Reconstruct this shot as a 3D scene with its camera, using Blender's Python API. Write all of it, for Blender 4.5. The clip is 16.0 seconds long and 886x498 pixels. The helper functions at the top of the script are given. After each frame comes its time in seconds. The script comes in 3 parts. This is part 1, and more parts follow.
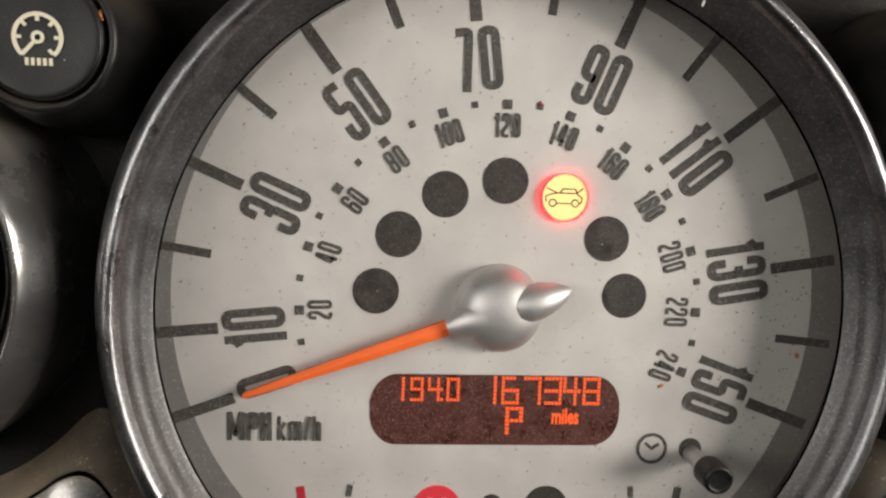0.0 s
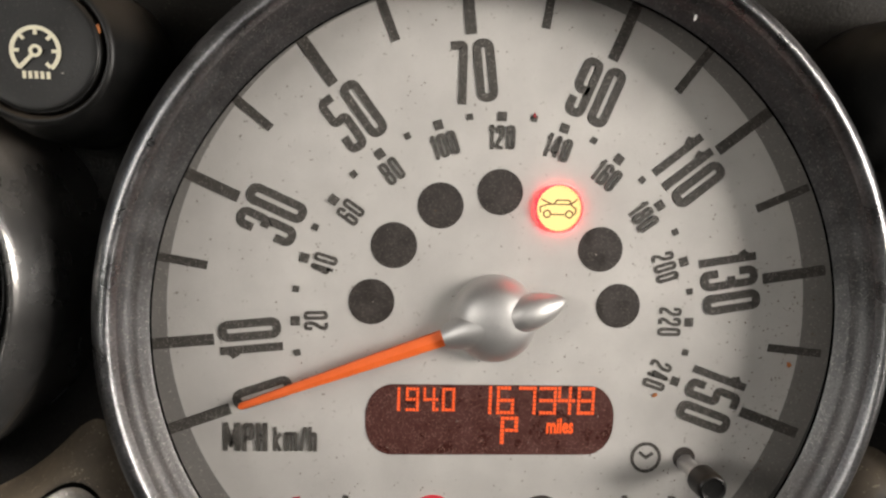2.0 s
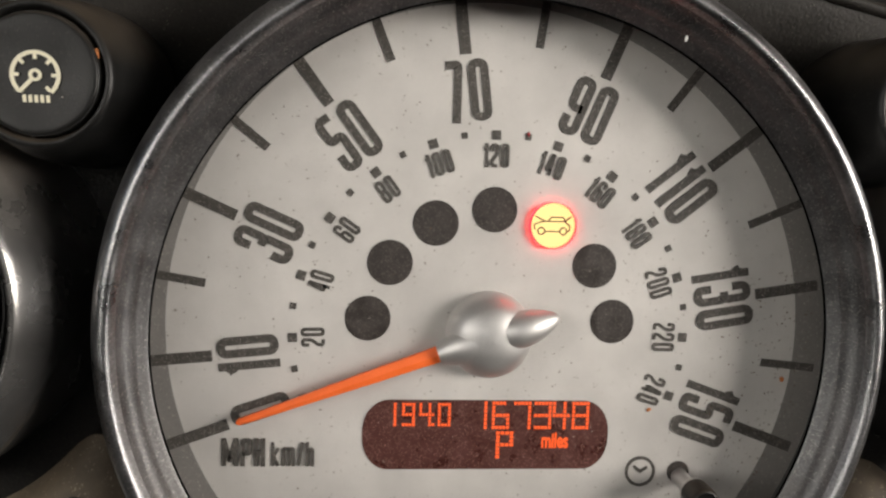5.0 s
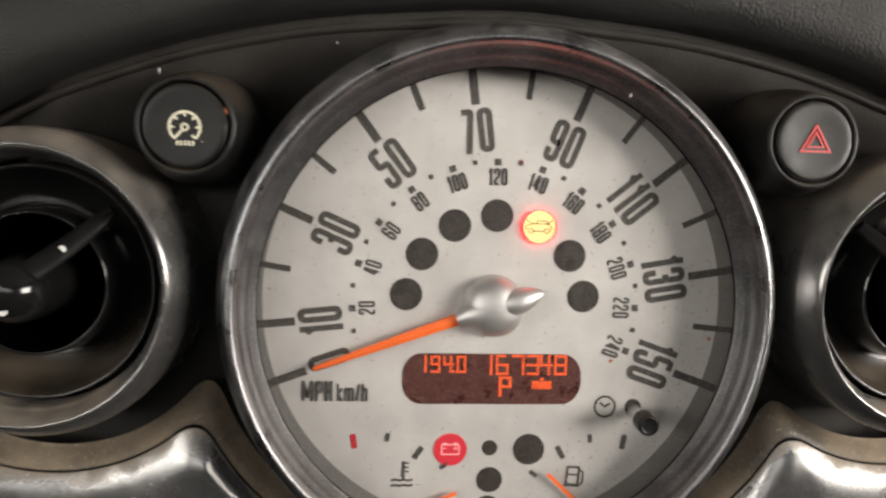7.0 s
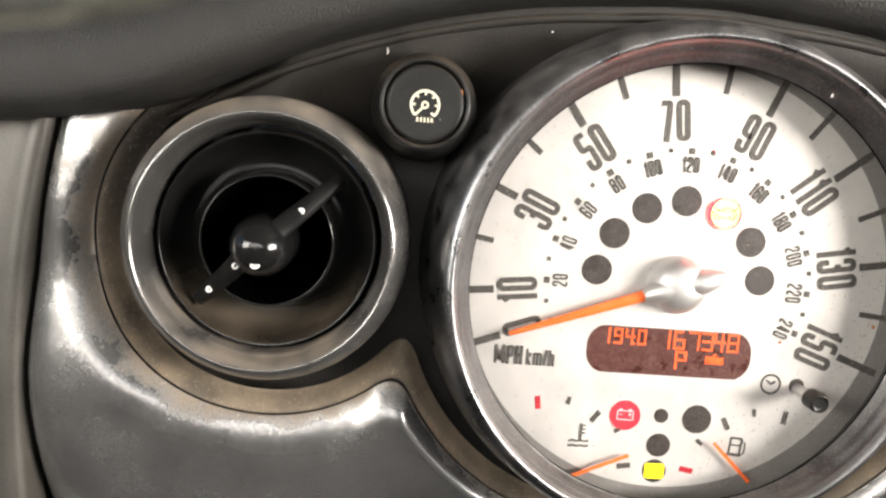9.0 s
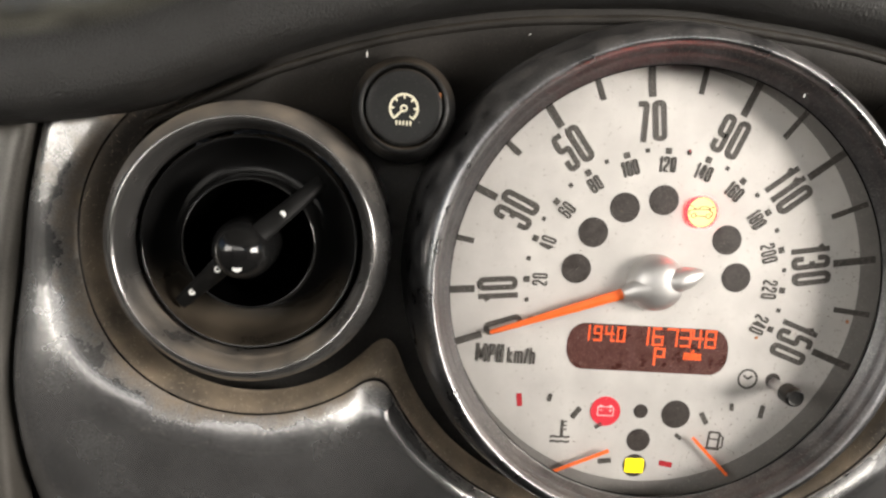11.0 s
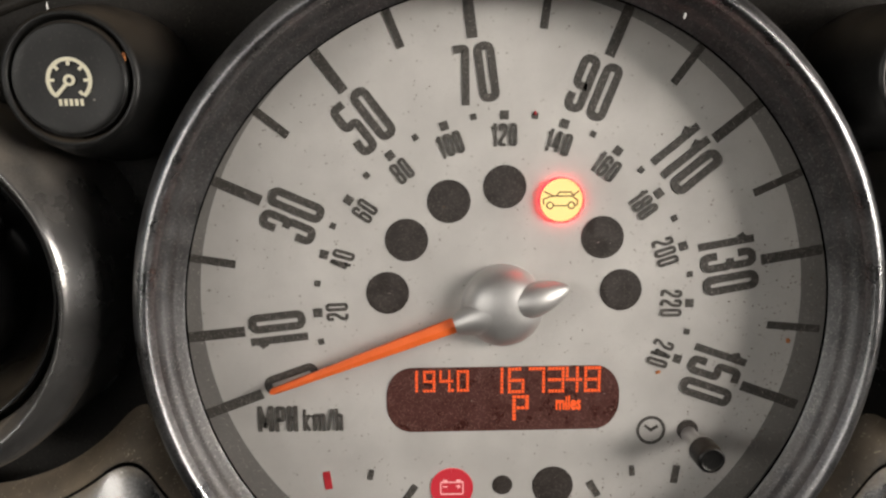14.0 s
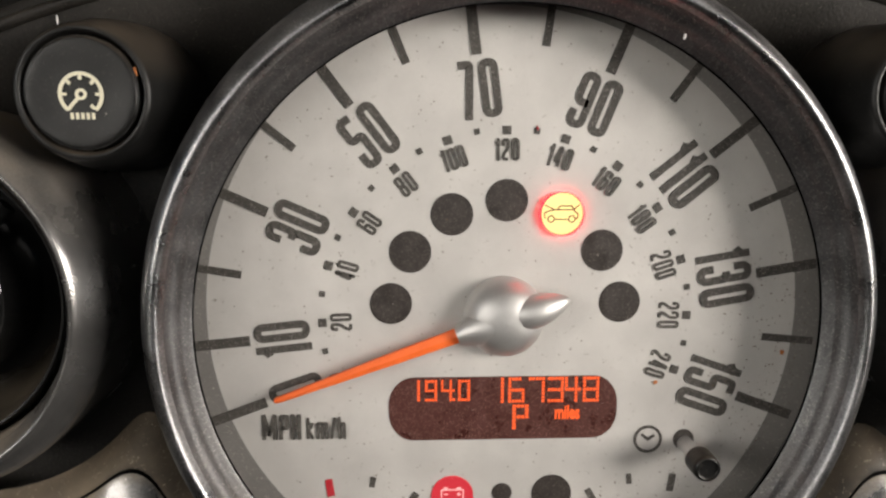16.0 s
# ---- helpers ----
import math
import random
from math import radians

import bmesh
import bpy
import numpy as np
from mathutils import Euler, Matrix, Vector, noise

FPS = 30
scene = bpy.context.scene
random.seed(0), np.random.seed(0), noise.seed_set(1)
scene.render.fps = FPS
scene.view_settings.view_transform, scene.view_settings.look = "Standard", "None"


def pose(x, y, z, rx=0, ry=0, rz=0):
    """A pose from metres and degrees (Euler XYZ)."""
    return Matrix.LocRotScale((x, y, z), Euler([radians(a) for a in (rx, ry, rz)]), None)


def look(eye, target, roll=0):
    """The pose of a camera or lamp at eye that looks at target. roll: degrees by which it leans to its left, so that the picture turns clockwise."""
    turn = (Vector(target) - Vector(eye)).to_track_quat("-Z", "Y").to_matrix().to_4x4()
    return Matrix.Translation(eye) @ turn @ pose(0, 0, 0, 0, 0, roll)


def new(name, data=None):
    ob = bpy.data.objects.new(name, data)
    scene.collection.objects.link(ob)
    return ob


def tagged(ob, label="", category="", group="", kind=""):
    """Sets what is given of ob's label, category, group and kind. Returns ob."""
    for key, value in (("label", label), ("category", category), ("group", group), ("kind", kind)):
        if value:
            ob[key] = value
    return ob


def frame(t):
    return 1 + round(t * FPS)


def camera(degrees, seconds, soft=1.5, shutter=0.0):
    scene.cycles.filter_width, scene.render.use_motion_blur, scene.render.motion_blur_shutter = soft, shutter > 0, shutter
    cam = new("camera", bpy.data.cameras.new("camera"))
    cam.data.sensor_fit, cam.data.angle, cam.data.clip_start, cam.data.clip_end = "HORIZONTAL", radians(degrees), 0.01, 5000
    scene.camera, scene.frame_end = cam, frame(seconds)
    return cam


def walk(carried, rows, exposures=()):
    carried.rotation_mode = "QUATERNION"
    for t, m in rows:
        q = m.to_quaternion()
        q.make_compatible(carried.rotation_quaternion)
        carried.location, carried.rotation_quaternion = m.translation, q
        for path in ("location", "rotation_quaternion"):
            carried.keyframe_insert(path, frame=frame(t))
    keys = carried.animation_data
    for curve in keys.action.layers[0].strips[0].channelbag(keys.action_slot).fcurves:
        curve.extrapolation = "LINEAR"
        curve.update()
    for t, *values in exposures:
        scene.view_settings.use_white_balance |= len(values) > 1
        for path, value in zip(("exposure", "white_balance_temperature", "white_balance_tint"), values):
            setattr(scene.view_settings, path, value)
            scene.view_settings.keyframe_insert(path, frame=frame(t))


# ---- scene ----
from collections import namedtuple

U = 0.1                      # plan unit: one decimetre
ORIGIN = Vector((0, 0, 1.0))  # centre of the speedometer's face

cam = camera(61.2, 16.0, soft=2.4, shutter=0.4)
# seconds, eye x y z (decimetres from the dial's centre), yaw, pitch, roll
PATH = [
    (0, -0.2883, -1.7809, 0.3400, -4.51, -6.41, 1.95),
    (0.5, -0.2858, -1.7870, 0.3330, -4.65, -6.32, 1.93),
    (1, -0.2886, -1.7883, 0.3341, -4.91, -6.00, 1.90),
    (1.5, -0.2887, -1.7925, 0.3501, -5.03, -5.83, 1.96),
    (2, -0.2942, -1.7910, 0.3513, -5.01, -5.89, 1.93),
    (2.5, -0.2923, -1.7913, 0.3460, -5.01, -5.81, 1.95),
    (3, -0.2874, -1.7934, 0.3407, -4.93, -5.82, 1.94),
    (3.5, -0.2814, -1.7943, 0.3323, -5.06, -5.57, 1.87),
    (4, -0.2784, -1.7967, 0.3378, -5.20, -5.45, 1.78),
    (4.2, -0.2833, -1.7989, 0.3598, -5.18, -5.48, 1.77),
    (6.3, -0.2703, -1.9169, 0.3997, -4.00, -6.08, 1.37),
    (6.5, -0.2450, -2.0052, 0.4014, -3.88, -5.93, 1.24),
    (7, -0.3679, -2.5106, 0.4473, -4.18, -5.83, 1.47),
    (7.5, -0.7003, -2.5611, 0.4871, -3.61, -7.13, 2.64),
    (8, -0.8478, -2.6473, 0.4710, -3.38, -7.10, 3.37),
    (8.5, -1.0453, -2.6472, 0.4662, -2.99, -7.54, 4.25),
    (9, -1.0114, -2.6715, 0.4281, -2.98, -7.63, 4.44),
    (9.2, -1.0181, -2.6552, 0.3891, -2.97, -7.65, 4.43),
    (11.3, -0.9635, -2.7047, 0.4642, -3.78, -8.08, 3.95),
    (11.5, -0.9526, -2.6885, 0.4170, -3.57, -7.74, 3.79),
    (12, -0.9201, -2.7085, 0.5036, -4.34, -7.91, 3.25),
    (12.5, -0.5985, -2.3223, 0.5086, -4.09, -8.35, 2.05),
    (13, -0.2143, -1.9897, 0.4998, -2.92, -8.84, 0.29),
    (13.5, -0.2416, -1.9156, 0.4923, -2.81, -9.22, -0.24),
    (14, -0.2281, -1.9028, 0.4563, -1.99, -9.20, -0.31),
    (14.5, -0.2386, -1.9033, 0.4524, -2.07, -9.64, -0.19),
    (15, -0.2363, -1.9101, 0.4609, -2.45, -9.41, 0.10),
    (15.5, -0.2645, -1.9148, 0.4743, -2.82, -9.27, 0.15),
    (16, -0.2624, -1.9308, 0.4894, -2.76, -9.11, 0.19),
]
EXPOSURE = [(0.0, 0.02), (4.2, 0.02), (6.5, 0.05), (7.0, 0.2), (8.0, 0.7), (8.5, 1.1), (9.0, 1.32), (9.2, 1.32), (11.3, 0.58), (12.0, 0.58), (12.5, 0.1), (13.0, -0.12), (13.5, -0.32), (14.0, -0.12), (14.5, 0.15), (15.0, 0.15), (16.0, 0.18)]


def eye_pose(x, y, z, yaw, pitch, roll):
    return pose(ORIGIN.x + U * x, ORIGIN.y + U * y, ORIGIN.z + U * z, 90 + pitch, 0, yaw) @ pose(0, 0, 0, 0, 0, roll)


walk(cam, [(t, eye_pose(*row)) for t, *row in PATH], EXPOSURE)

# ---------------------------------------------------------------- light
world = bpy.data.worlds.new("world")
scene.world = world
world.use_nodes = True
wn, wl = world.node_tree.nodes, world.node_tree.links
sky = wn.new("ShaderNodeTexSky")
sky.sky_type, sky.sun_disc, sky.sun_elevation, sky.sun_rotation = "NISHITA", False, radians(35), radians(60)
wl.new(sky.outputs[0], wn["Background"].inputs[0])
wn["Background"].inputs[1].default_value = 0.05


def window_light(name, eye, target, width, height, watts, colour):
    data = bpy.data.lights.new(name, "AREA")
    data.shape, data.size, data.size_y, data.energy, data.color = "RECTANGLE", width, height, watts, colour
    ob = new(name, data)
    ob.matrix_world = look(eye, target)
    return ob


window_light("side_window_light_right", (0.71, -0.50, 1.12), (0, 0, 1.0), 0.42, 0.26, 9.3, (1.0, 0.93, 0.85))
window_light("side_window_light_left", (-0.70, -0.62, 1.14), (0, 0, 1.0), 0.50, 0.26, 3.0, (1.0, 0.94, 0.86))
window_light("windscreen_light", (0.0, 0.72, 1.42), (0, 0, 1.05), 1.1, 0.25, 4.5, (0.97, 0.97, 0.95))
window_light("rear_window_light", (-0.2, -1.36, 1.20), (0, 0, 1.0), 0.9, 0.25, 2.0, (1.0, 0.93, 0.85))


# ---------------------------------------------------------------- materials
def material(name, colour, rough=0.5, metal=0.0, fine=900.0, broad=60.0, vary=0.15, bump=0.1, specks=0.0, speck_colour=(0.5, 0.47, 0.42), speck_scale=2500.0, dust=0.0, dust_colour=(0.16, 0.115, 0.075), rough_vary=0.15, spec=0.5, bump_dist=0.0002, dust_from=0.0, dust_to=0.8, cover=""):
    m = bpy.data.materials.new(name)
    m.use_nodes = True
    n, l = m.node_tree.nodes, m.node_tree.links
    b = n["Principled BSDF"]
    b.inputs["Metallic"].default_value = metal
    b.inputs["Specular IOR Level"].default_value = spec
    co = n.new("ShaderNodeTexCoord")

    def noise_tex(scale, detail=4.0, rgh=0.55):
        t = n.new("ShaderNodeTexNoise")
        t.inputs["Scale"].default_value, t.inputs["Detail"].default_value, t.inputs["Roughness"].default_value = scale, detail, rgh
        l.new(co.outputs["Object"], t.inputs["Vector"])
        return t.outputs["Fac"]

    def remap(sock, a, c, lo, hi):
        r = n.new("ShaderNodeMapRange")
        for key, v in (("From Min", a), ("From Max", c), ("To Min", lo), ("To Max", hi)):
            r.inputs[key].default_value = v
        l.new(sock, r.inputs["Value"])
        return r.outputs["Result"]

    def mix(fac, a, c):
        x = n.new("ShaderNodeMix")
        x.data_type = "RGBA"
        l.new(fac, x.inputs["Factor"])
        for sock, v in ((x.inputs["A"], a), (x.inputs["B"], c)):
            if isinstance(v, tuple):
                sock.default_value = (*v, 1)
            else:
                l.new(v, sock)
        return x.outputs["Result"]

    f, g = noise_tex(fine), noise_tex(broad, 5.0)
    both = n.new("ShaderNodeMath")
    both.operation = "ADD"
    l.new(f, both.inputs[0])
    l.new(g, both.inputs[1])
    dark = tuple(c * (1 - vary) for c in colour)
    light = tuple(min(1, c * (1 + vary)) for c in colour)
    col = mix(remap(both.outputs[0], 0.7, 1.3, 0, 1), dark, light)
    rsock = remap(g, 0.3, 0.7, max(0.03, rough - rough_vary), min(1, rough + rough_vary))
    if dust:
        geo = n.new("ShaderNodeNewGeometry")
        sep = n.new("ShaderNodeSeparateXYZ")
        l.new(geo.outputs["Normal"], sep.inputs[0])
        up = remap(sep.outputs["Z"], dust_from, dust_to, 0, 1)
        patch = remap(g, 0.28, 0.72, 0.1, 1)
        mul = n.new("ShaderNodeMath")
        mul.operation = "MULTIPLY"
        l.new(up, mul.inputs[0])
        l.new(patch, mul.inputs[1])
        settled = mul.outputs[0]
        if cover:
            at = n.new("ShaderNodeAttribute")
            at.attribute_name = cover
            blot = n.new("ShaderNodeMath")
            blot.operation = "ADD"
            l.new(at.outputs["Fac"], blot.inputs[0])
            l.new(remap(noise_tex(broad * 4, 6.0, 0.65), 0.3, 0.7, -0.4, 0.4), blot.inputs[1])
            most = n.new("ShaderNodeMath")
            most.operation = "MAXIMUM"
            l.new(settled, most.inputs[0])
            l.new(remap(blot.outputs[0], 0.42, 1.2, 0, 0.85), most.inputs[1])
            settled = most.outputs[0]
        amount = remap(settled, 0, 1, 0, dust)
        col = mix(amount, col, dust_colour)
        keep = n.new("ShaderNodeMix")
        l.new(amount, keep.inputs["Factor"])
        l.new(rsock, keep.inputs["A"])
        keep.inputs["B"].default_value = 0.85
        rsock = keep.outputs["Result"]
        l.new(remap(amount, 0, 1, metal, 0), b.inputs["Metallic"])
    if specks:
        v = n.new("ShaderNodeTexVoronoi")
        v.inputs["Scale"].default_value = speck_scale
        l.new(co.outputs["Object"], v.inputs["Vector"])
        spot = remap(v.outputs["Distance"], 0.20, 0.36, 1, 0)
        pick = remap(noise_tex(speck_scale * 0.45, 2.0), 0.62 - 0.2 * specks, 0.68 - 0.2 * specks, 0, 1)
        sm = n.new("ShaderNodeMath")
        sm.operation = "MULTIPLY"
        l.new(spot, sm.inputs[0])
        l.new(pick, sm.inputs[1])
        col = mix(sm.outputs[0], col, speck_colour)
    l.new(col, b.inputs["Base Color"])
    l.new(rsock, b.inputs["Roughness"])
    if bump:
        bp = n.new("ShaderNodeBump")
        bp.inputs["Strength"].default_value, bp.inputs["Distance"].default_value = bump, bump_dist
        l.new(f, bp.inputs["Height"])
        l.new(bp.outputs[0], b.inputs["Normal"])
    return m


def lit(name, colour, strength, base=(0.05, 0.02, 0.02)):
    m = bpy.data.materials.new(name)
    m.use_nodes = True
    b = m.node_tree.nodes["Principled BSDF"]
    b.inputs["Base Color"].default_value = (*base, 1)
    b.inputs["Emission Color"].default_value = (*colour, 1)
    b.inputs["Emission Strength"].default_value = strength
    b.inputs["Roughness"].default_value = 0.4
    return m


DIAL = material("silver_dial_paint", (0.56, 0.54, 0.515), 0.48, 0.25, 5200, 55, 0.16, 0.10, specks=0.12, speck_colour=(0.25, 0.22, 0.19), speck_scale=1100, rough_vary=0.05)
EDGE_GREY = material("grey_dial_edge", (0.19, 0.18, 0.17), 0.55, 0.0, 2500, 80, 0.15, 0.08, specks=0.3)
INK = material("worn_black_ink", (0.054, 0.049, 0.043), 0.6, 0.0, 5200, 700, 0.6, 0.15, specks=0.95, speck_colour=(0.23, 0.21, 0.19), speck_scale=2000)
RED_INK = material("red_ink", (0.42, 0.02, 0.03), 0.5, 0.0, 2000, 300, 0.2, 0.05)
SMOKED = material("smoked_lamp_window", (0.032, 0.026, 0.023), 0.45, 0.0, 3600, 300, 0.5, 0.08, specks=0.9, speck_colour=(0.12, 0.105, 0.09), speck_scale=2300)
DISPLAY = material("dusty_smoked_display", (0.070, 0.024, 0.020), 0.35, 0.0, 3200, 220, 0.4, 0.05, specks=1.0, speck_colour=(0.30, 0.17, 0.14), speck_scale=2300)
CHROME = material("worn_satin_chrome", (0.240, 0.242, 0.250), 0.31, 1.0, 1700, 90, 0.4, 0.45, specks=0.3, speck_colour=(0.60, 0.58, 0.54), speck_scale=2300, dust=0.45, rough_vary=0.08)
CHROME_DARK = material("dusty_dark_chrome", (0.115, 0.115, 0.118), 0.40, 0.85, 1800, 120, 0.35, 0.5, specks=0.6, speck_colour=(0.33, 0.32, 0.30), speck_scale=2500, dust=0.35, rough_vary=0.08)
HUB = material("satin_silver_hub", (0.58, 0.57, 0.56), 0.50, 0.85, 2500, 90, 0.06, 0.08, rough_vary=0.04)
ORANGE = material("orange_needle", (0.95, 0.16, 0.03), 0.45, 0.0, 2500, 200, 0.1, 0.05)
BLACK = material("black_plastic", (0.006, 0.006, 0.0058), 0.45, 0.0, 2200, 70, 0.3, 0.3, specks=0.3, speck_colour=(0.045, 0.042, 0.038), speck_scale=2400, dust=0.6, dust_from=0.15, dust_to=0.95, dust_colour=(0.13, 0.10, 0.07), spec=0.34)
FASCIA = material("dark_dash_plastic", (0.019, 0.017, 0.015), 0.52, 0.0, 1300, 40, 0.5, 0.9, specks=0.15, speck_colour=(0.09, 0.08, 0.065), speck_scale=1900, dust=0.5, dust_from=0.0, dust_colour=(0.10, 0.083, 0.062), spec=0.3)
GLOSS_BLACK = material("gloss_black_plastic", (0.008, 0.008, 0.008), 0.13, 0.0, 2000, 150, 0.3, 0.05, rough_vary=0.05)
PANEL = material("satin_grey_dash_panel", (0.22, 0.218, 0.217), 0.235, 0.74, 1400, 26, 0.5, 0.05, specks=0.12, speck_colour=(0.45, 0.42, 0.38), speck_scale=900, rough_vary=0.10, dust=1.0, dust_colour=(0.23, 0.18, 0.125), dust_from=0.3, dust_to=0.9, cover="dust_cover")
SIDE = material("dusty_grey_side_panel", (0.075, 0.070, 0.063), 0.42, 0.25, 1600, 30, 0.3, 0.1, rough_vary=0.1, dust=0.9, dust_colour=(0.10, 0.077, 0.052))
RING = material("satin_grey_vent_ring", (0.21, 0.205, 0.20), 0.23, 0.8, 1700, 60, 0.2, 0.12, dust=0.95, dust_colour=(0.31, 0.245, 0.175), rough_vary=0.08, dust_from=0.25, dust_to=0.85)
DUSTY = material("dust_covered_plastic", (0.030, 0.027, 0.024), 0.55, 0.0, 1800, 45, 0.4, 0.4, specks=0.35, speck_colour=(0.42, 0.35, 0.26), speck_scale=1500, dust=1.0, dust_colour=(0.27, 0.21, 0.145), rough_vary=0.1, dust_from=-0.45, dust_to=0.40)
# Near-black without sheen: stands in for shade in the duct and bezel gap.
SHADE_BLACK = material("painted_shade_black", (0.0008, 0.0008, 0.0008), 0.8, 0.0, 1500, 100, 0.3, 0.0, spec=0.0)
CUP = material("dusty_gloss_black_plastic", (0.008, 0.008, 0.008), 0.16, 0.0, 2000, 35, 0.3, 0.08, dust=0.6, dust_colour=(0.13, 0.102, 0.07), dust_from=0.15, rough_vary=0.06)
SATIN_BLACK = material("satin_black_plastic", (0.007, 0.007, 0.007), 0.45, 0.0, 2000, 100, 0.3, 0.1, spec=0.1)
PAD = material("grained_dash_pad", (0.015, 0.0146, 0.0139), 0.58, 0.0, 1100, 40, 0.25, 1.0, dust=0.45, dust_colour=(0.27, 0.26, 0.20), bump_dist=0.0006, dust_from=0.35, dust_to=0.9)
CREAM = material("cream_print", (0.72, 0.68, 0.52), 0.5, 0.0, 2200, 300, 0.08, 0.05)
RED_PRINT = material("red_print", (0.62, 0.06, 0.06), 0.5, 0.0, 2200, 300, 0.1, 0.05)
WHITE = material("white_print", (0.8, 0.8, 0.78), 0.5, 0.0, 2200, 300, 0.05, 0.0)
LINER = material("grey_cabin_liner", (0.11, 0.105, 0.10), 0.85, 0.0, 300, 8, 0.15, 0.3)
CARPET = material("dark_carpet", (0.03, 0.03, 0.03), 0.95, 0.0, 500, 10, 0.3, 0.6)
CRUMB = material("orange_crumb", (0.45, 0.16, 0.05), 0.7, 0.0, 2500, 500, 0.3, 0.3)
LAMP_CREAM = lit("lit_bonnet_lamp", (1.0, 0.82, 0.30), 1.15)
LAMP_RED = lit("lit_battery_lamp", (0.75, 0.02, 0.04), 0.75)
# Emitter of an added ring that throws the bonnet lamp's red halo.
HALO_RED = lit("red_halo_glow", (1.0, 0.003, 0.008), 8.0)
LAMP_PINK = lit("lit_battery_mark", (1.0, 0.45, 0.42), 1.0)
LAMP_YELLOW = lit("lit_engine_lamp", (1.0, 0.78, 0.0), 1.3)
LED = lit("orange_red_led", (1.0, 0.11, 0.012), 1.15)
LAMP_LINE = material("dark_red_lamp_print", (0.10, 0.012, 0.004), 0.6, 0.0, 2200, 300, 0.1, 0.0)


# ---------------------------------------------------------------- mesh helpers (plan units)
def finish(name, bm, mat, smooth=True):
    bmesh.ops.scale(bm, vec=(U, U, U), verts=bm.verts)
    me = bpy.data.meshes.new(name)
    bm.to_mesh(me)
    bm.free()
    for p in me.polygons:
        p.use_smooth = smooth
    me.materials.append(mat)
    return me


def smooth_by_angle(me, degrees=35):
    me.set_sharp_from_angle(angle=radians(degrees))
    return me


def thing(name, at, label, category, group="", kind=""):
    ob = new(name)
    ob.location = ORIGIN + U * Vector(at)
    ob.empty_display_size = 0.01
    return tagged(ob, label, category, group, kind)


def part(name, bm, mat, parent, label="", at=None, sharp=35):
    ob = new(name, smooth_by_angle(finish(name, bm, mat), sharp))
    ob.parent = parent
    if at:
        ob.location = U * Vector(at)
    return tagged(ob, label)


def single(name, bm, mat, at, label, category, group="", kind="", sharp=35):
    ob = new(name, smooth_by_angle(finish(name, bm, mat), sharp))
    ob.location = ORIGIN + U * Vector(at)
    return tagged(ob, label, category, group, kind)


def lathe(profile, n=128, cx=0.0, cz=0.0):
    """Turns (radius, y) pairs about an axis along y."""
    bm = bmesh.new()
    rings = []
    for r, y in profile:
        if r < 1e-6:
            rings.append([bm.verts.new((cx, y, cz))])
        else:
            rings.append([bm.verts.new((cx + r * math.cos(2 * math.pi * k / n), y, cz + r * math.sin(2 * math.pi * k / n))) for k in range(n)])
    for a, b in zip(rings, rings[1:]):
        for k in range(n):
            k2 = (k + 1) % n
            if len(a) == 1 and len(b) == 1:
                continue
            if len(a) == 1:
                bm.faces.new((a[0], b[k], b[k2]))
            elif len(b) == 1:
                bm.faces.new((a[k], b[0], a[k2]))
            else:
                bm.faces.new((a[k], b[k], b[k2], a[k2]))
    bmesh.ops.recalc_face_normals(bm, faces=bm.faces)
    return bm


def spline(points, per=6):
    """A smooth curve through the points."""
    out = []
    p = [points[0], *points, points[-1]]
    for i in range(1, len(p) - 2):
        for s in range(per):
            t = s / per
            out.append(tuple(0.5 * (2 * b + (c - a) * t + (2 * a - 5 * b + 4 * c - d) * t * t + (3 * b - a - 3 * c + d) * t ** 3) for a, b, c, d in zip(p[i - 1], p[i], p[i + 1], p[i + 2])))
    out.append(tuple(points[-1]))
    return out


def slab(bm, outline, y, thick):
    """A flat plate in the x-z plane with its front at y - thick."""
    front = [bm.verts.new((x, y - thick, z)) for x, z in outline]
    back = [bm.verts.new((x, y, z)) for x, z in outline]
    faces = [bm.faces.new(front)]
    k = len(outline)
    for i in range(k):
        faces.append(bm.faces.new((front[i], back[i], back[(i + 1) % k], front[(i + 1) % k])))
    bmesh.ops.recalc_face_normals(bm, faces=faces)
    return bm


def disc_outline(r, n=48, cx=0.0, cz=0.0):
    return [(cx + r * math.cos(2 * math.pi * k / n), cz + r * math.sin(2 * math.pi * k / n)) for k in range(n)]


def round_rect(w, h, r, n=8, cx=0.0, cz=0.0):
    out = []
    for sx, sz, a0 in ((1, 1, 0), (-1, 1, 90), (-1, -1, 180), (1, -1, 270)):
        for k in range(n + 1):
            a = radians(a0 + 90 * k / n)
            out.append((cx + sx * (w / 2 - r) + r * math.cos(a), cz + sz * (h / 2 - r) + r * math.sin(a)))
    return out


def fillet(points, r, closed):
    """Rounds the corners of a broken line."""
    out, k = [], len(points)
    for i, p in enumerate(points):
        if not closed and i in (0, k - 1):
            out.append(Vector(p))
            continue
        p, a, b = Vector(p), Vector(points[i - 1]), Vector(points[(i + 1) % k])
        u, v = (a - p), (b - p)
        c = min(r, u.length * 0.49, v.length * 0.49)
        s, e = p + u.normalized() * c, p + v.normalized() * c
        for j in range(6):
            t = j / 5
            out.append(s * (1 - t) ** 2 + p * 2 * t * (1 - t) + e * t * t)
    return out


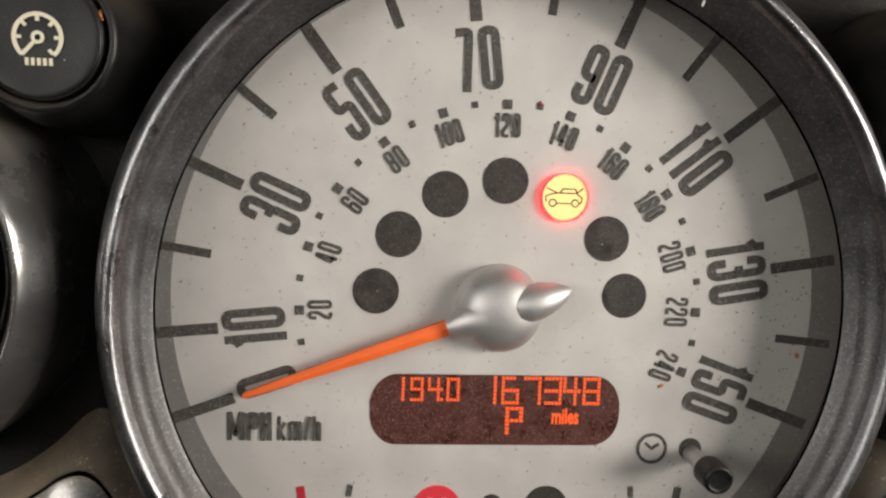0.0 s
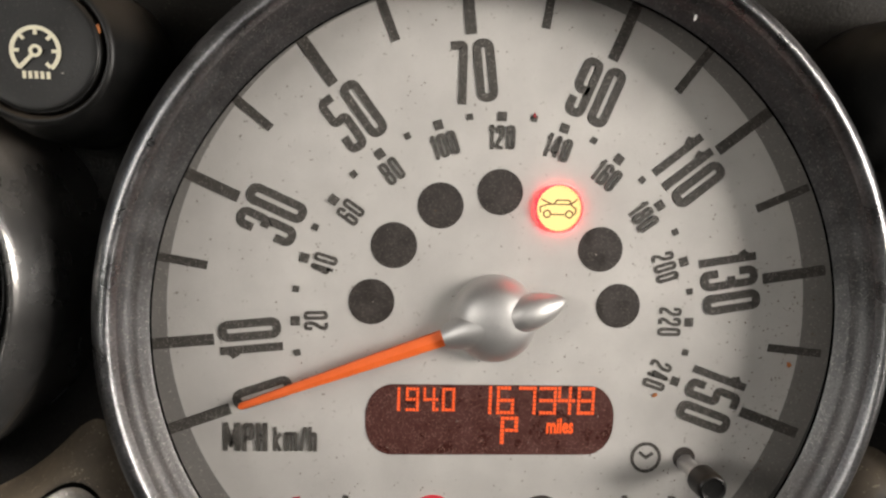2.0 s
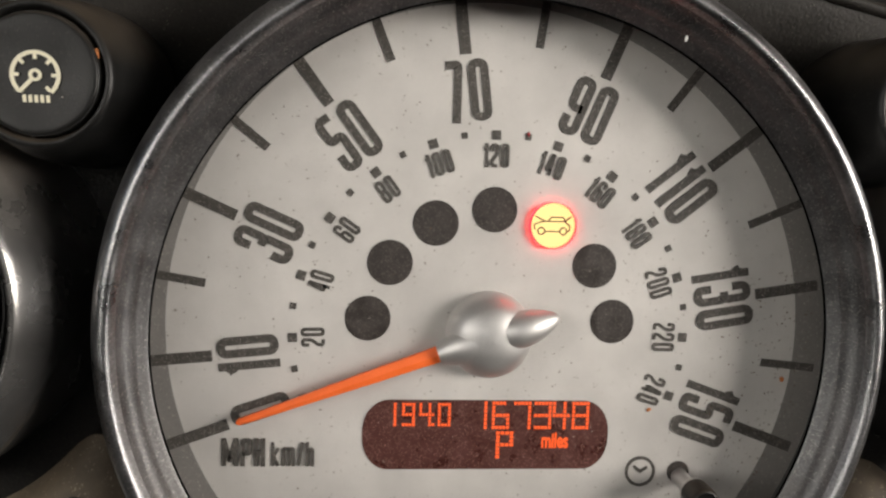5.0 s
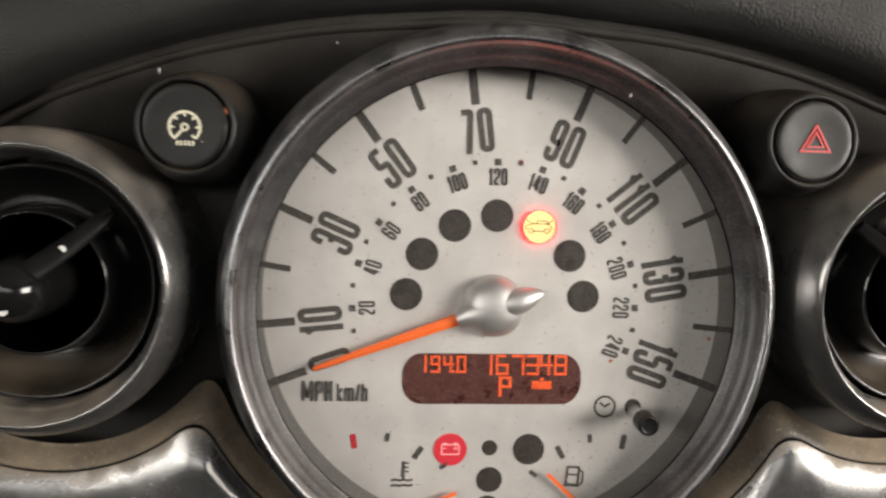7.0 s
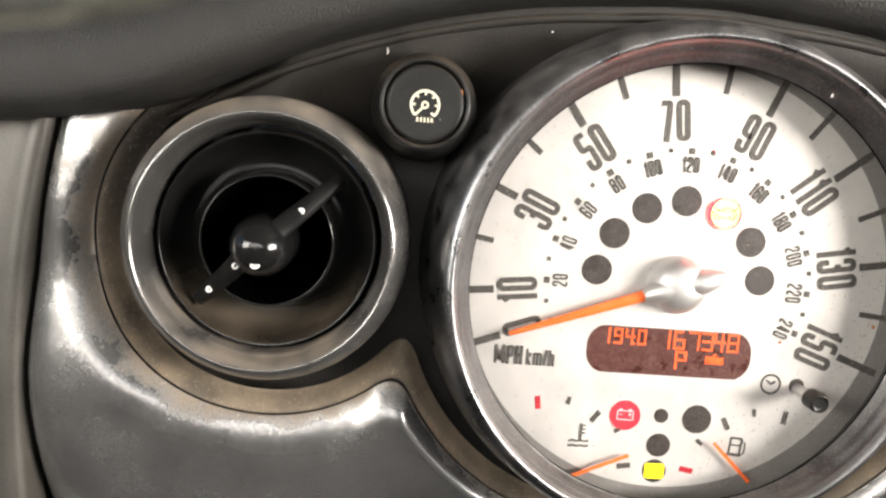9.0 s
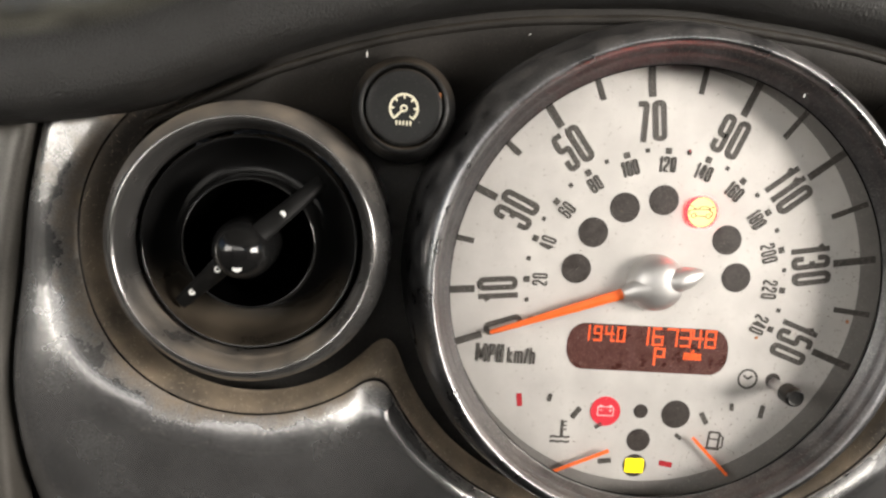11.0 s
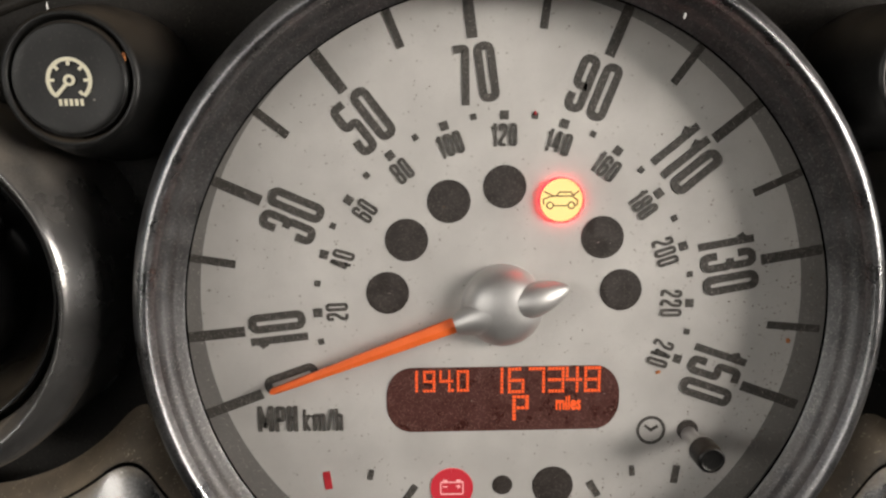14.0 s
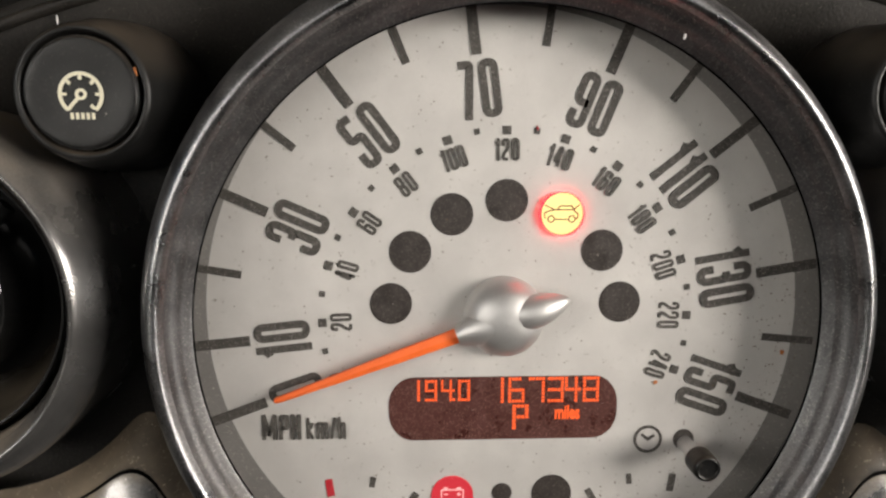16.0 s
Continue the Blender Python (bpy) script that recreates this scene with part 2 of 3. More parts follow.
def ribbon(bm, points, width, y=0.0, thick=0.002, closed=False, r=0.0):
    """A raised printed line along points in the x-z plane."""
    pts = fillet(points, r, closed) if r else [Vector(p) for p in points]
    k = len(pts)
    left, right = [], []
    for i, p in enumerate(pts):
        a = pts[i - 1] if (closed or i) else None
        b = pts[(i + 1) % k] if (closed or i < k - 1) else None
        d0 = (p - a).normalized() if a is not None and (p - a).length > 1e-9 else None
        d1 = (b - p).normalized() if b is not None and (b - p).length > 1e-9 else None
        d0, d1 = d0 or d1, d1 or d0
        m = (d0 + d1)
        m = m.normalized() if m.length > 1e-6 else d0
        nrm = Vector((-m.y, m.x))
        w = width / 2 / max(0.5, nrm.dot(Vector((-d0.y, d0.x))))
        left.append(p + nrm * w)
        right.append(p - nrm * w)
    L = [bm.verts.new((q.x, y - thick, q.y)) for q in left]
    R = [bm.verts.new((q.x, y - thick, q.y)) for q in right]
    L2 = [bm.verts.new((q.x, y, q.y)) for q in left]
    R2 = [bm.verts.new((q.x, y, q.y)) for q in right]
    faces = []
    for i in range(k if closed else k - 1):
        j = (i + 1) % k
        faces += [bm.faces.new((L[i], L[j], R[j], R[i])), bm.faces.new((L2[i], L2[j], L[j], L[i])), bm.faces.new((R[i], R[j], R2[j], R2[i]))]
    if not closed:
        faces += [bm.faces.new((L[0], R[0], R2[0], L2[0])), bm.faces.new((L[-1], L2[-1], R2[-1], R[-1]))]
    bmesh.ops.recalc_face_normals(bm, faces=faces)
    return bm


def box(bm, lo, hi):
    v = [bm.verts.new((x, y, z)) for x in (lo[0], hi[0]) for y in (lo[1], hi[1]) for z in (lo[2], hi[2])]
    f = [bm.faces.new([v[i] for i in q]) for q in ((0, 1, 3, 2), (4, 6, 7, 5), (0, 4, 5, 1), (2, 3, 7, 6), (0, 2, 6, 4), (1, 5, 7, 3))]
    bmesh.ops.recalc_face_normals(bm, faces=f)
    return bm


def turned(bm, degrees, cx=0.0, cz=0.0):
    """Turns in the x-z plane, then moves to (cx, cz)."""
    a = radians(degrees)
    for v in bm.verts:
        x, z = v.co.x, v.co.z
        v.co.x, v.co.z = cx + x * math.cos(a) - z * math.sin(a), cz + x * math.sin(a) + z * math.cos(a)
    return bm


# narrow rounded numerals as broken lines in a box 1 wide and 1 high, y up
GLYPHS = {
    "0": [([(0, 0), (1, 0), (1, 1), (0, 1)], True)],
    "1": [([(0.9, 0), (0.9, 1)], False), ([(-0.35, 0.80), (0.25, 0.83), (0.9, 0.93)], False)],
    "2": [([(0, 0.68), (0, 1), (1, 1), (1, 0.58), (0, 0.22), (0, 0), (1, 0)], False)],
    "3": [([(0, 0.72), (0, 1), (1, 1), (1, 0.54), (0.35, 0.54)], False), ([(0.62, 0.50), (1, 0.50), (1, 0), (0, 0), (0, 0.28)], False)],
    "4": [([(0.75, 0), (0.75, 1), (0.45, 1), (0, 0.25), (1.1, 0.25)], False)],
    "5": [([(1, 1), (0, 1), (0, 0.56), (1, 0.60), (1, 0), (0, 0), (0, 0.28)], False)],
    "6": [([(1, 0.72), (1, 1), (0, 1), (0, 0), (1, 0), (1, 0.55), (0.02, 0.55)], False)],
    "7": [([(0, 1), (1, 1), (0.42, 0)], False)],
    "8": [([(0, 0.53), (0, 1), (1, 1), (1, 0.53)], True), ([(0, 0), (1, 0), (1, 0.49), (0, 0.49)], True)],
    "9": [([(0, 0.28), (0, 0), (1, 0), (1, 1), (0, 1), (0, 0.45), (0.98, 0.45)], False)],
}


WIDE = {"M": 1.45, "m": 1.55, "/": 0.8}
GLYPHS.update({
    "M": [([(0, 0), (0, 1)], False), ([(0, 1), (0.5, 0.12), (1, 1)], False), ([(1, 1), (1, 0)], False)],
    "P": [([(0, 0), (0, 1), (1, 1), (1, 0.45), (0.02, 0.45)], False)],
    "H": [([(0, 0), (0, 1)], False), ([(1, 0), (1, 1)], False), ([(0, 0.5), (1, 0.5)], False)],
    "k": [([(0, 0), (0, 1)], False), ([(1, 0.78), (0.15, 0.38), (1, 0)], False)],
    "m": [([(0, 0), (0, 0.76), (0.5, 0.76), (0.5, 0)], False), ([(0.5, 0.76), (1, 0.76), (1, 0)], False)],
    "/": [([(0, -0.06), (1, 1.06)], False)],
    "h": [([(0, 0), (0, 1)], False), ([(0, 0.74), (1, 0.74), (1, 0)], False)],
})


def numeral(text, height, width, gap, stroke):
    """Raised figures, centred, in the x-z plane."""
    bm = bmesh.new()
    widths = [width * (0.66 if c == "1" else WIDE.get(c, 1.0)) for c in text]
    x = -(sum(widths) + gap * (len(text) - 1)) / 2
    lift = 0.0
    for c, w in zip(text, widths):
        for line, closed in GLYPHS[c]:
            pts = [(x + stroke / 2 + (u if c != "1" else u) * (w - stroke), -height / 2 + stroke / 2 + v * (height - stroke)) for u, v in line]
            if c in "17MPHkmh":
                pts = [(px, pz + (stroke / 2 if v == 1 and c in "1MHkh" else -stroke / 2 if v == 0 else 0)) for (px, pz), (u, v) in zip(pts, line)]
            ribbon(bm, pts, stroke, 0.0, 0.0022 + lift, closed, r=stroke * (0.45 if c in "147MPHkmh" else 0.62 if c == "5" else 0.9))
            lift += 0.0006
        x += w + gap
    return bm


def lettering(text, size, squeeze, bold):
    """Built-in font turned into a thin mesh, centred, standing in the x-z plane."""
    cu = bpy.data.curves.new("lettering", "FONT")
    cu.body, cu.size, cu.extrude, cu.offset = text, size, 0.0011, bold
    cu.align_x, cu.align_y = "CENTER", "CENTER"
    ob = bpy.data.objects.new("lettering", cu)
    scene.collection.objects.link(ob)
    me = bpy.data.meshes.new_from_object(ob.evaluated_get(bpy.context.evaluated_depsgraph_get()))
    bpy.data.objects.remove(ob)
    bpy.data.curves.remove(cu)
    bm = bmesh.new()
    bm.from_mesh(me)
    bpy.data.meshes.remove(me)
    for v in bm.verts:
        v.co = (v.co.x * squeeze, -v.co.z - 0.0011, v.co.y)
    bmesh.ops.recalc_face_normals(bm, faces=bm.faces)
    return bm


# ---------------------------------------------------------------- cabin shell
def cabin_wall(name, boxes, label, mat=LINER):
    bm = bmesh.new()
    for lo, hi in boxes:
        box(bm, lo, hi)
    me = bpy.data.meshes.new(name)
    bm.to_mesh(me)
    bm.free()
    me.materials.append(mat)
    return tagged(new(name, me), label, "wall", kind="structure")


for side, tag in ((-1, "left"), (1, "right")):
    a, b = sorted((side * 0.74, side * 0.78))
    cabin_wall("wall_" + tag, [((a, -1.4, 0.3), (b, 1.0, 0.96)), ((a, -1.4, 1.32), (b, 1.0, 1.5)), ((a, -1.4, 0.96), (b, -0.95, 1.32)), ((a, 0.05, 0.96), (b, 1.0, 1.32))], "grey cabin side wall with a window opening")
cabin_wall("wall_rear", [((-0.74, -1.44, 0.3), (0.74, -1.40, 1.12)), ((-0.74, -1.44, 1.38), (0.74, -1.40, 1.5))], "grey cabin rear wall with a window opening")
cabin_wall("wall_front", [((-0.74, 1.0, 0.3), (0.74, 1.04, 1.12))], "dark bulkhead below the windscreen")
cabin_wall("ceiling", [((-0.78, -1.44, 1.5), (0.78, 0.55, 1.53))], "grey cloth cabin roof lining")
cabin_wall("floor", [((-0.78, -1.44, 0.26), (0.78, 1.04, 0.30))], "dark carpeted cabin floor", CARPET)

# ---------------------------------------------------------------- dashboard
SEAM = [(0.0, 0.995), (0.6, 0.945), (1.0, 0.865), (1.3, 0.765), (1.67, 0.615), (1.85, 0.520), (1.94, 0.485), (2.4, 0.41), (3.2, 0.34)]


def seam(x):
    x = abs(x)
    for (a, p), (b, q) in zip(SEAM, SEAM[1:]):
        if x <= b:
            t = (x - a) / (b - a)
            return p + (q - p) * t
    return SEAM[-1][1]


def soft_seam(x):
    return sum(seam(x + d) for d in (-0.15, -0.1, -0.05, 0, 0.05, 0.1, 0.15)) / 7


VENT_X, VENT_Z = 1.486, 0.066


def dash_pad():
    bm = bmesh.new()
    prof = spline([(0.14, 0.0), (-0.03, 0.0), (-0.10, 0.015), (-0.155, 0.06), (-0.175, 0.14), (-0.165, 0.23), (-0.13, 0.30), (-0.04, 0.37), (0.15, 0.45), (0.8, 0.70), (2.2, 1.0), (4.5, 1.15), (7.0, 1.1)], 5)
    xs = [-7.2 + 0.06 * k for k in range(241)]
    rows = [[bm.verts.new((x, y, soft_seam(x) + z)) for y, z in prof] for x in xs]
    for a, b in zip(rows, rows[1:]):
        for i in range(len(prof) - 1):
            bm.faces.new((a[i], a[i + 1], b[i + 1], b[i]))
    bmesh.ops.recalc_face_normals(bm, faces=bm.faces)
    return bm


dash = thing("dashboard", (0, 0, 0), "black grained plastic car dashboard with a dusty satin grey lower panel", "dashboard", kind="structure")
part("dash_pad", dash_pad(), PAD, dash, "black grained soft pad, dusty on top", sharp=60)


def fascia():
    """Dark surface behind the dials; it leans towards the viewer under the pad."""
    bm = bmesh.new()
    rows = []
    for i in range(121):
        x = -3.0 + 0.05 * i
        row = []
        for j in range(41):
            z = -1.6 + 0.065 * j
            top = soft_seam(x) + 0.02
            z = min(z, top)
            t = max(0.0, min(1.0, (z - (top - 0.50)) / 0.45))
            y = 0.28 - 0.26 * t * t * (3 - 2 * t) * max(0.0, min(1.0, (1.95 - abs(x)) / 0.5))
            row.append(bm.verts.new((x, y, z)))
        rows.append(row)
    for a, b in zip(rows, rows[1:]):
        for j in range(40):
            mx, mz = (a[j].co.x + b[j].co.x) / 2, (a[j].co.z + a[j + 1].co.z) / 2
            hole = math.hypot(mx, mz) < 0.80 or math.hypot(abs(mx) - VENT_X, mz - VENT_Z) < 0.40
            if not hole and ((a[j].co - a[j + 1].co).length > 1e-5 or (b[j].co - b[j + 1].co).length > 1e-5):
                bm.faces.new((a[j], a[j + 1], b[j + 1], b[j]))
    bmesh.ops.remove_doubles(bm, verts=bm.verts, dist=1e-5)
    bmesh.ops.recalc_face_normals(bm, faces=bm.faces)
    return bm


def seam_bead(drop, radius):
    """A moulded crease that follows the lower edge of the pad."""
    bm = bmesh.new()
    rows = []
    for k in range(121):
        x = -2.1 + 0.035 * k
        y0 = 0.17 - 0.15 * max(0.0, min(1.0, (1.95 - abs(x)) / 0.5))
        rows.append([bm.verts.new((x, y0 - radius * math.sin(a), soft_seam(x) - drop + radius * math.cos(a))) for a in [math.pi * q / 6 for q in range(7)]])
    for a, b in zip(rows, rows[1:]):
        for q in range(6):
            bm.faces.new((a[q], b[q], b[q + 1], a[q + 1]))
    bmesh.ops.recalc_face_normals(bm, faces=bm.faces)
    return bm


part("crease", seam_bead(0.040, 0.016), FASCIA, dash, "moulded crease under the pad")
part("fascia", fascia(), FASCIA, dash, "dark plastic fascia behind the dial", sharp=60)


def gap_distance(x, z):
    """Distance outwards from the gaps round the vents and the speedometer, blended where they meet."""
    t = max(0.0, min(1.0, (x - 0.1) / 0.6))
    wide = t * t * (3 - 2 * t)
    dv = math.hypot(abs(x) - 1.492, z - 0.040) - 0.580 + 0.02 * wide
    ds = math.hypot(x, z) - 1.005 - 0.10 * wide
    k = 0.12
    h = max(0.0, k - abs(dv - ds)) / k
    return min(dv, ds) - h * h * k * 0.25


LEDGE = 0.075


def roll_width(x, z):
    """The panel's rolled edge is broad below the vents and narrow above them and beside the speedometer."""
    r = math.hypot(abs(x) - 1.492, z - 0.040)
    near_dial = math.hypot(x, z) - 1.03
    t = max(0.0, min(1.0, 0.5 + (near_dial - (r - 0.58)) / 0.24))
    return 0.085 * (1 - t) + max(0.035, 0.09 - 0.115 * (z - 0.040) / max(r, 0.01)) * t


def panel_depth(d, x, z):
    if d < LEDGE:
        t = max(0, d) / LEDGE
        return 0.13 - 0.085 * math.sin(t * math.pi / 2)
    t = min(1.0, (d - LEDGE) / roll_width(x, z))
    return 0.045 - 0.065 * math.sin(t * math.pi / 2)


def panel_bow(x, z):
    """The panel falls back a little towards the door and above its fullest part."""
    k = max(0.0, min(1.0, (0.15 - z) / 0.3))
    t = max(0.0, min(1.0, (z + 0.60) / 0.60))
    side = min(1.0, max(0.0, abs(x) - 1.3) / 0.4)
    return (0.08 + 0.22 * k) * max(0.0, abs(x) - 1.98) ** 2 + 0.055 * side * t * t * (3 - 2 * t)


def panel_end(z):
    """Where the panel ends beside the door, bowed outwards half-way down."""
    return 2.37 - 0.11 * ((z + 0.55) / 0.97) ** 2


def dust_cover(x, z):
    """How thickly dust has settled: most in the hollow round the vents, fading out past the rolled edge."""
    d = gap_distance(x, z) - LEDGE
    r = math.hypot(abs(x) - 1.492, z - 0.040)
    vent_side = max(0.0, min(1.0, 0.5 + (math.hypot(x, z) - 1.03 - (r - 0.58)) / 0.3))
    outer = max(0.55, min(1.0, 0.55 + (abs(x) - 1.492) / 0.7))
    reach = 0.004 + 0.052 * vent_side * outer
    above = 0.5 * max(0.0, min(1.0, (z + 0.02) / 0.25)) * (abs(x) > 1.6)
    return max(above, min(1.0, 1.0 - d / (2.2 * reach)))


def panel_sheet(x0, x1, z0, z1, lo, hi, step=0.02, edge=0.0):
    """The sheet of the dash panel where the gap distance lies between lo and hi."""
    bm = bmesh.new()
    nx, nz = round((x1 - x0) / step), round((z1 - z0) / step)
    grid = {}
    for i in range(nx + 1):
        for j in range(nz + 1):
            x, z = x0 + (x1 - x0) * i / nx, z0 + (z1 - z0) * j / nz
            e = min(x - x0, x1 - x)
            if abs(x) > 2.15:
                x = math.copysign(2.15 + (abs(x) - 2.15) * (panel_end(z) - 2.15) / (max(-x0, x1) - 2.15), x)
            for limit, sign in ((lo, 1), (hi, -1)):
                off = (limit - gap_distance(x, z)) * sign
                if -0.2 * step < off < 1.5 * step:
                    for again in range(3):
                        d = gap_distance(x, z)
                        gx = (gap_distance(x + 1e-4, z) - d) / 1e-4
                        gz = (gap_distance(x, z + 1e-4) - d) / 1e-4
                        g2 = gx * gx + gz * gz + 1e-9
                        x, z = x + (limit - d) * gx / g2, z + (limit - d) * gz / g2
            d = gap_distance(x, z)
            if lo - 0.004 <= d <= hi + 0.004 and not (z > 0.12 and abs(x) < 1.42):
                y = panel_depth(d, x, z) + 0.32 * max(0.0, -0.38 - z) ** 2 + panel_bow(x, z)
                if edge and e < edge:
                    y += edge * (1 - math.sqrt(max(0, 1 - (1 - e / edge) ** 2)))
                grid[i, j] = bm.verts.new((x, y, z))
    for i in range(nx):
        for j in range(nz):
            q = [grid.get(k) for k in ((i, j), (i + 1, j), (i + 1, j + 1), (i, j + 1))]
            q = [v for v in q if v]
            if len(q) >= 3 and min(v.co.z - soft_seam(v.co.x) for v in q) < 0.02:
                bm.faces.new(q)
    bmesh.ops.delete(bm, geom=[v for v in bm.verts if not v.link_faces], context="VERTS")
    cover = bm.verts.layers.float.new("dust_cover")
    for v in bm.verts:
        v[cover] = dust_cover(v.co.x, v.co.z)
    bmesh.ops.recalc_face_normals(bm, faces=bm.faces)
    if sum(f.normal.y for f in bm.faces) > 0:
        bmesh.ops.reverse_faces(bm, faces=bm.faces)
    return bm


panel = part("lower_panel", panel_sheet(-2.235, 2.235, -1.6, 0.62, LEDGE, 9, step=0.0115, edge=0.05), PANEL, dash, "satin dark grey panel with bright rounded edges", sharp=80)
part("ledge", panel_sheet(-2.2, 2.2, -1.6, 0.60, 0.0, LEDGE - 0.008, step=0.0125), DUSTY, dash, "dust-covered ledge round the gaps", sharp=80)


def door_side_panel(sign):
    bm = bmesh.new()
    prof = [(2.252, 0.14), (2.252, 0.02), (2.257, 0.0), (2.272, -0.014), (2.295, -0.018), (2.325, -0.010), (2.36, 0.002), (2.5, 0.0), (3.2, -0.12), (7.2, -0.9)]
    rows = []
    for k in range(45):
        z = -1.6 + 0.0467 * k
        rows.append([bm.verts.new((sign * (x - 2.235 + panel_end(z)), y + 0.06, min(z, soft_seam(x) + 0.02))) for x, y in prof])
    for a, b in zip(rows, rows[1:]):
        for i in range(len(prof) - 1):
            bm.faces.new((a[i], a[i + 1], b[i + 1], b[i]))
    bmesh.ops.recalc_face_normals(bm, faces=bm.faces)
    return bm


for sign in (-1, 1):
    part("side_panel", door_side_panel(sign), SIDE, dash, "satin grey side panel behind a narrow gap", sharp=70)

# lower body of the dashboard that closes it towards the floor
bm = bmesh.new()
box(bm, (-7.2, 0.30, -7.0), (7.2, 9.5, 0.2))
part("body", bm, BLACK, dash)

# ---------------------------------------------------------------- air vents
Vent = namedtuple("Vent", "x turn")


def air_vent(v):
    vent = thing("air_vent", (v.x, 0, VENT_Z), "round glossy black air vent in a dusty satin grey ring", "air vent", "round dashboard vents")
    ring = spline([(0.494, 0.29), (0.494, 0.0), (0.492, -0.09), (0.480, -0.125), (0.463, -0.155), (0.447, -0.178), (0.435, -0.186), (0.425, -0.178), (0.414, -0.155), (0.404, -0.118), (0.397, -0.096), (0.392, -0.03)], 5)
    part("ring", lathe(ring, 144), RING, vent, "satin grey ring, brown dust on top", sharp=60)
    cup = spline([(0.385, 0.0), (0.376, -0.070), (0.370, -0.079), (0.362, -0.068), (0.345, 0.0), (0.31, 0.06), (0.27, 0.085), (0.235, 0.09)], 4)
    part("cup", lathe(cup, 128), CUP, vent, "glossy black inner cup", sharp=60)
    inner = spline([(0.250, 0.095), (0.236, -0.062), (0.229, -0.088), (0.222, -0.086), (0.218, -0.06), (0.205, 0.08), (0.19, 0.28), (0.001, 0.285)], 4)
    part("inner_ring", lathe(inner[:13], 112), GLOSS_BLACK, vent, "thin glossy black inner ring", sharp=60)
    # The duct's deep shade is put into its near-black colour.
    part("duct", lathe(inner[12:], 96), SHADE_BLACK, vent, "duct with its shade put into a near-black colour", sharp=60)
    bm = bmesh.new()
    sections = []
    arm = spline([(-0.335, -0.045), (-0.257, -0.088), (-0.17, -0.140), (-0.095, -0.215), (0.0, -0.255), (0.095, -0.215), (0.17, -0.140), (0.257, -0.088), (0.335, -0.045)], 4)
    for u, y in arm:
        half = 0.036 - 0.012 * abs(u / 0.335) ** 2
        sections.append([bm.verts.new((u, y + 0.016 * math.sin(a), half * math.cos(a))) for a in [2 * math.pi * q / 14 for q in range(14)]])
    for a, b in zip(sections, sections[1:]):
        for q in range(14):
            bm.faces.new((a[q], b[q], b[(q + 1) % 14], a[(q + 1) % 14]))
    bm.faces.new(sections[0])
    bm.faces.new(sections[-1])
    bmesh.ops.recalc_face_normals(bm, faces=bm.faces)
    bar = part("cross_bar", turned(bm, v.turn), SATIN_BLACK, vent, "glossy black cross bar")
    ball = spline([(0.001, -0.294), (0.036, -0.288), (0.072, -0.262), (0.096, -0.220), (0.105, -0.16), (0.104, -0.05), (0.09, 0.28)], 4)
    part("knob", turned(lathe(ball, 48), 0, 0.0, -0.005), GLOSS_BLACK, vent, "glossy black centre knob")
    c, s = math.cos(radians(v.turn)), math.sin(radians(v.turn))
    bm = bmesh.new()
    slab(bm, disc_outline(0.0115, 16, 0.17 * c, 0.17 * s), -0.154, 0.004)
    part("mark", bm, WHITE, bar, "white open mark")
    for u, y in ((-0.100, -0.226), (-0.257, -0.102)):
        bm = bmesh.new()
        ribbon(bm, disc_outline(0.0080, 16, u * c, u * s), 0.0055, y, 0.006, True)
        part("mark", bm, WHITE, bar, "white ring mark")
    bm = bmesh.new()
    slab(bm, [(x * 1.25 + 0.002, z - 0.054) for x, z in disc_outline(0.0120, 20)], -0.268, 0.014)
    part("mark", bm, WHITE, bar, "white oval mark on the knob")
    return vent


for v in (Vent(-VENT_X, 44.0), Vent(VENT_X, 136.0)):
    air_vent(v)


# ---------------------------------------------------------------- push buttons
def push_button(name, x, z, label):
    b = thing(name, (x, 0, z), label, "button", "dashboard push buttons")
    boss = spline([(0.19, 0.10), (0.180, -0.06), (0.170, -0.12), (0.153, -0.196), (0.144, -0.212), (0.134, -0.210), (0.1285, -0.190)], 4)
    part("surround", lathe(boss, 96), BLACK, b, "black plastic surround", sharp=60)
    cap = spline([(0.1255, -0.12), (0.125, -0.203), (0.122, -0.213), (0.113, -0.218), (0.06, -0.2145), (0.001, -0.2135)], 4)
    return b, part("cap", lathe(cap, 96), BLACK, b, "slightly dished black cap", sharp=60)


btn, cap = push_button("lamp_dimmer_button", -0.977, 0.565, "round black push button with a cream gauge symbol")
bm = bmesh.new()
ic = 0.053
ribbon(bm, [(ic * math.cos(radians(a)), ic * math.sin(radians(a))) for a in range(-48, 229, 6)], 0.0092, -0.2155, 0.003)
for a in (-48, 0, 45, 90, 135, 180):
    c, s = math.cos(radians(a)), math.sin(radians(a))
    ribbon(bm, [(0.050 * c, 0.050 * s), (0.037 * c, 0.037 * s)], 0.008, -0.2155, 0.0033)
ribbon(bm, disc_outline(0.011, 20), 0.0075, -0.2155, 0.0031, True)
ribbon(bm, [(-0.008, -0.010), (-0.036, -0.040)], 0.0085, -0.2155, 0.0034)
for k in range(5):
    ribbon(bm, [(-0.026 + 0.0135 * k, -0.047), (-0.025 + 0.0135 * k, -0.064)], 0.0075, -0.2155, 0.003)
for v in bm.verts:
    v.co.x, v.co.z = v.co.x * 0.85, v.co.z * 0.85
part("symbol", turned(bm, 0, 0.000, -0.003), CREAM, cap, "cream gauge symbol")

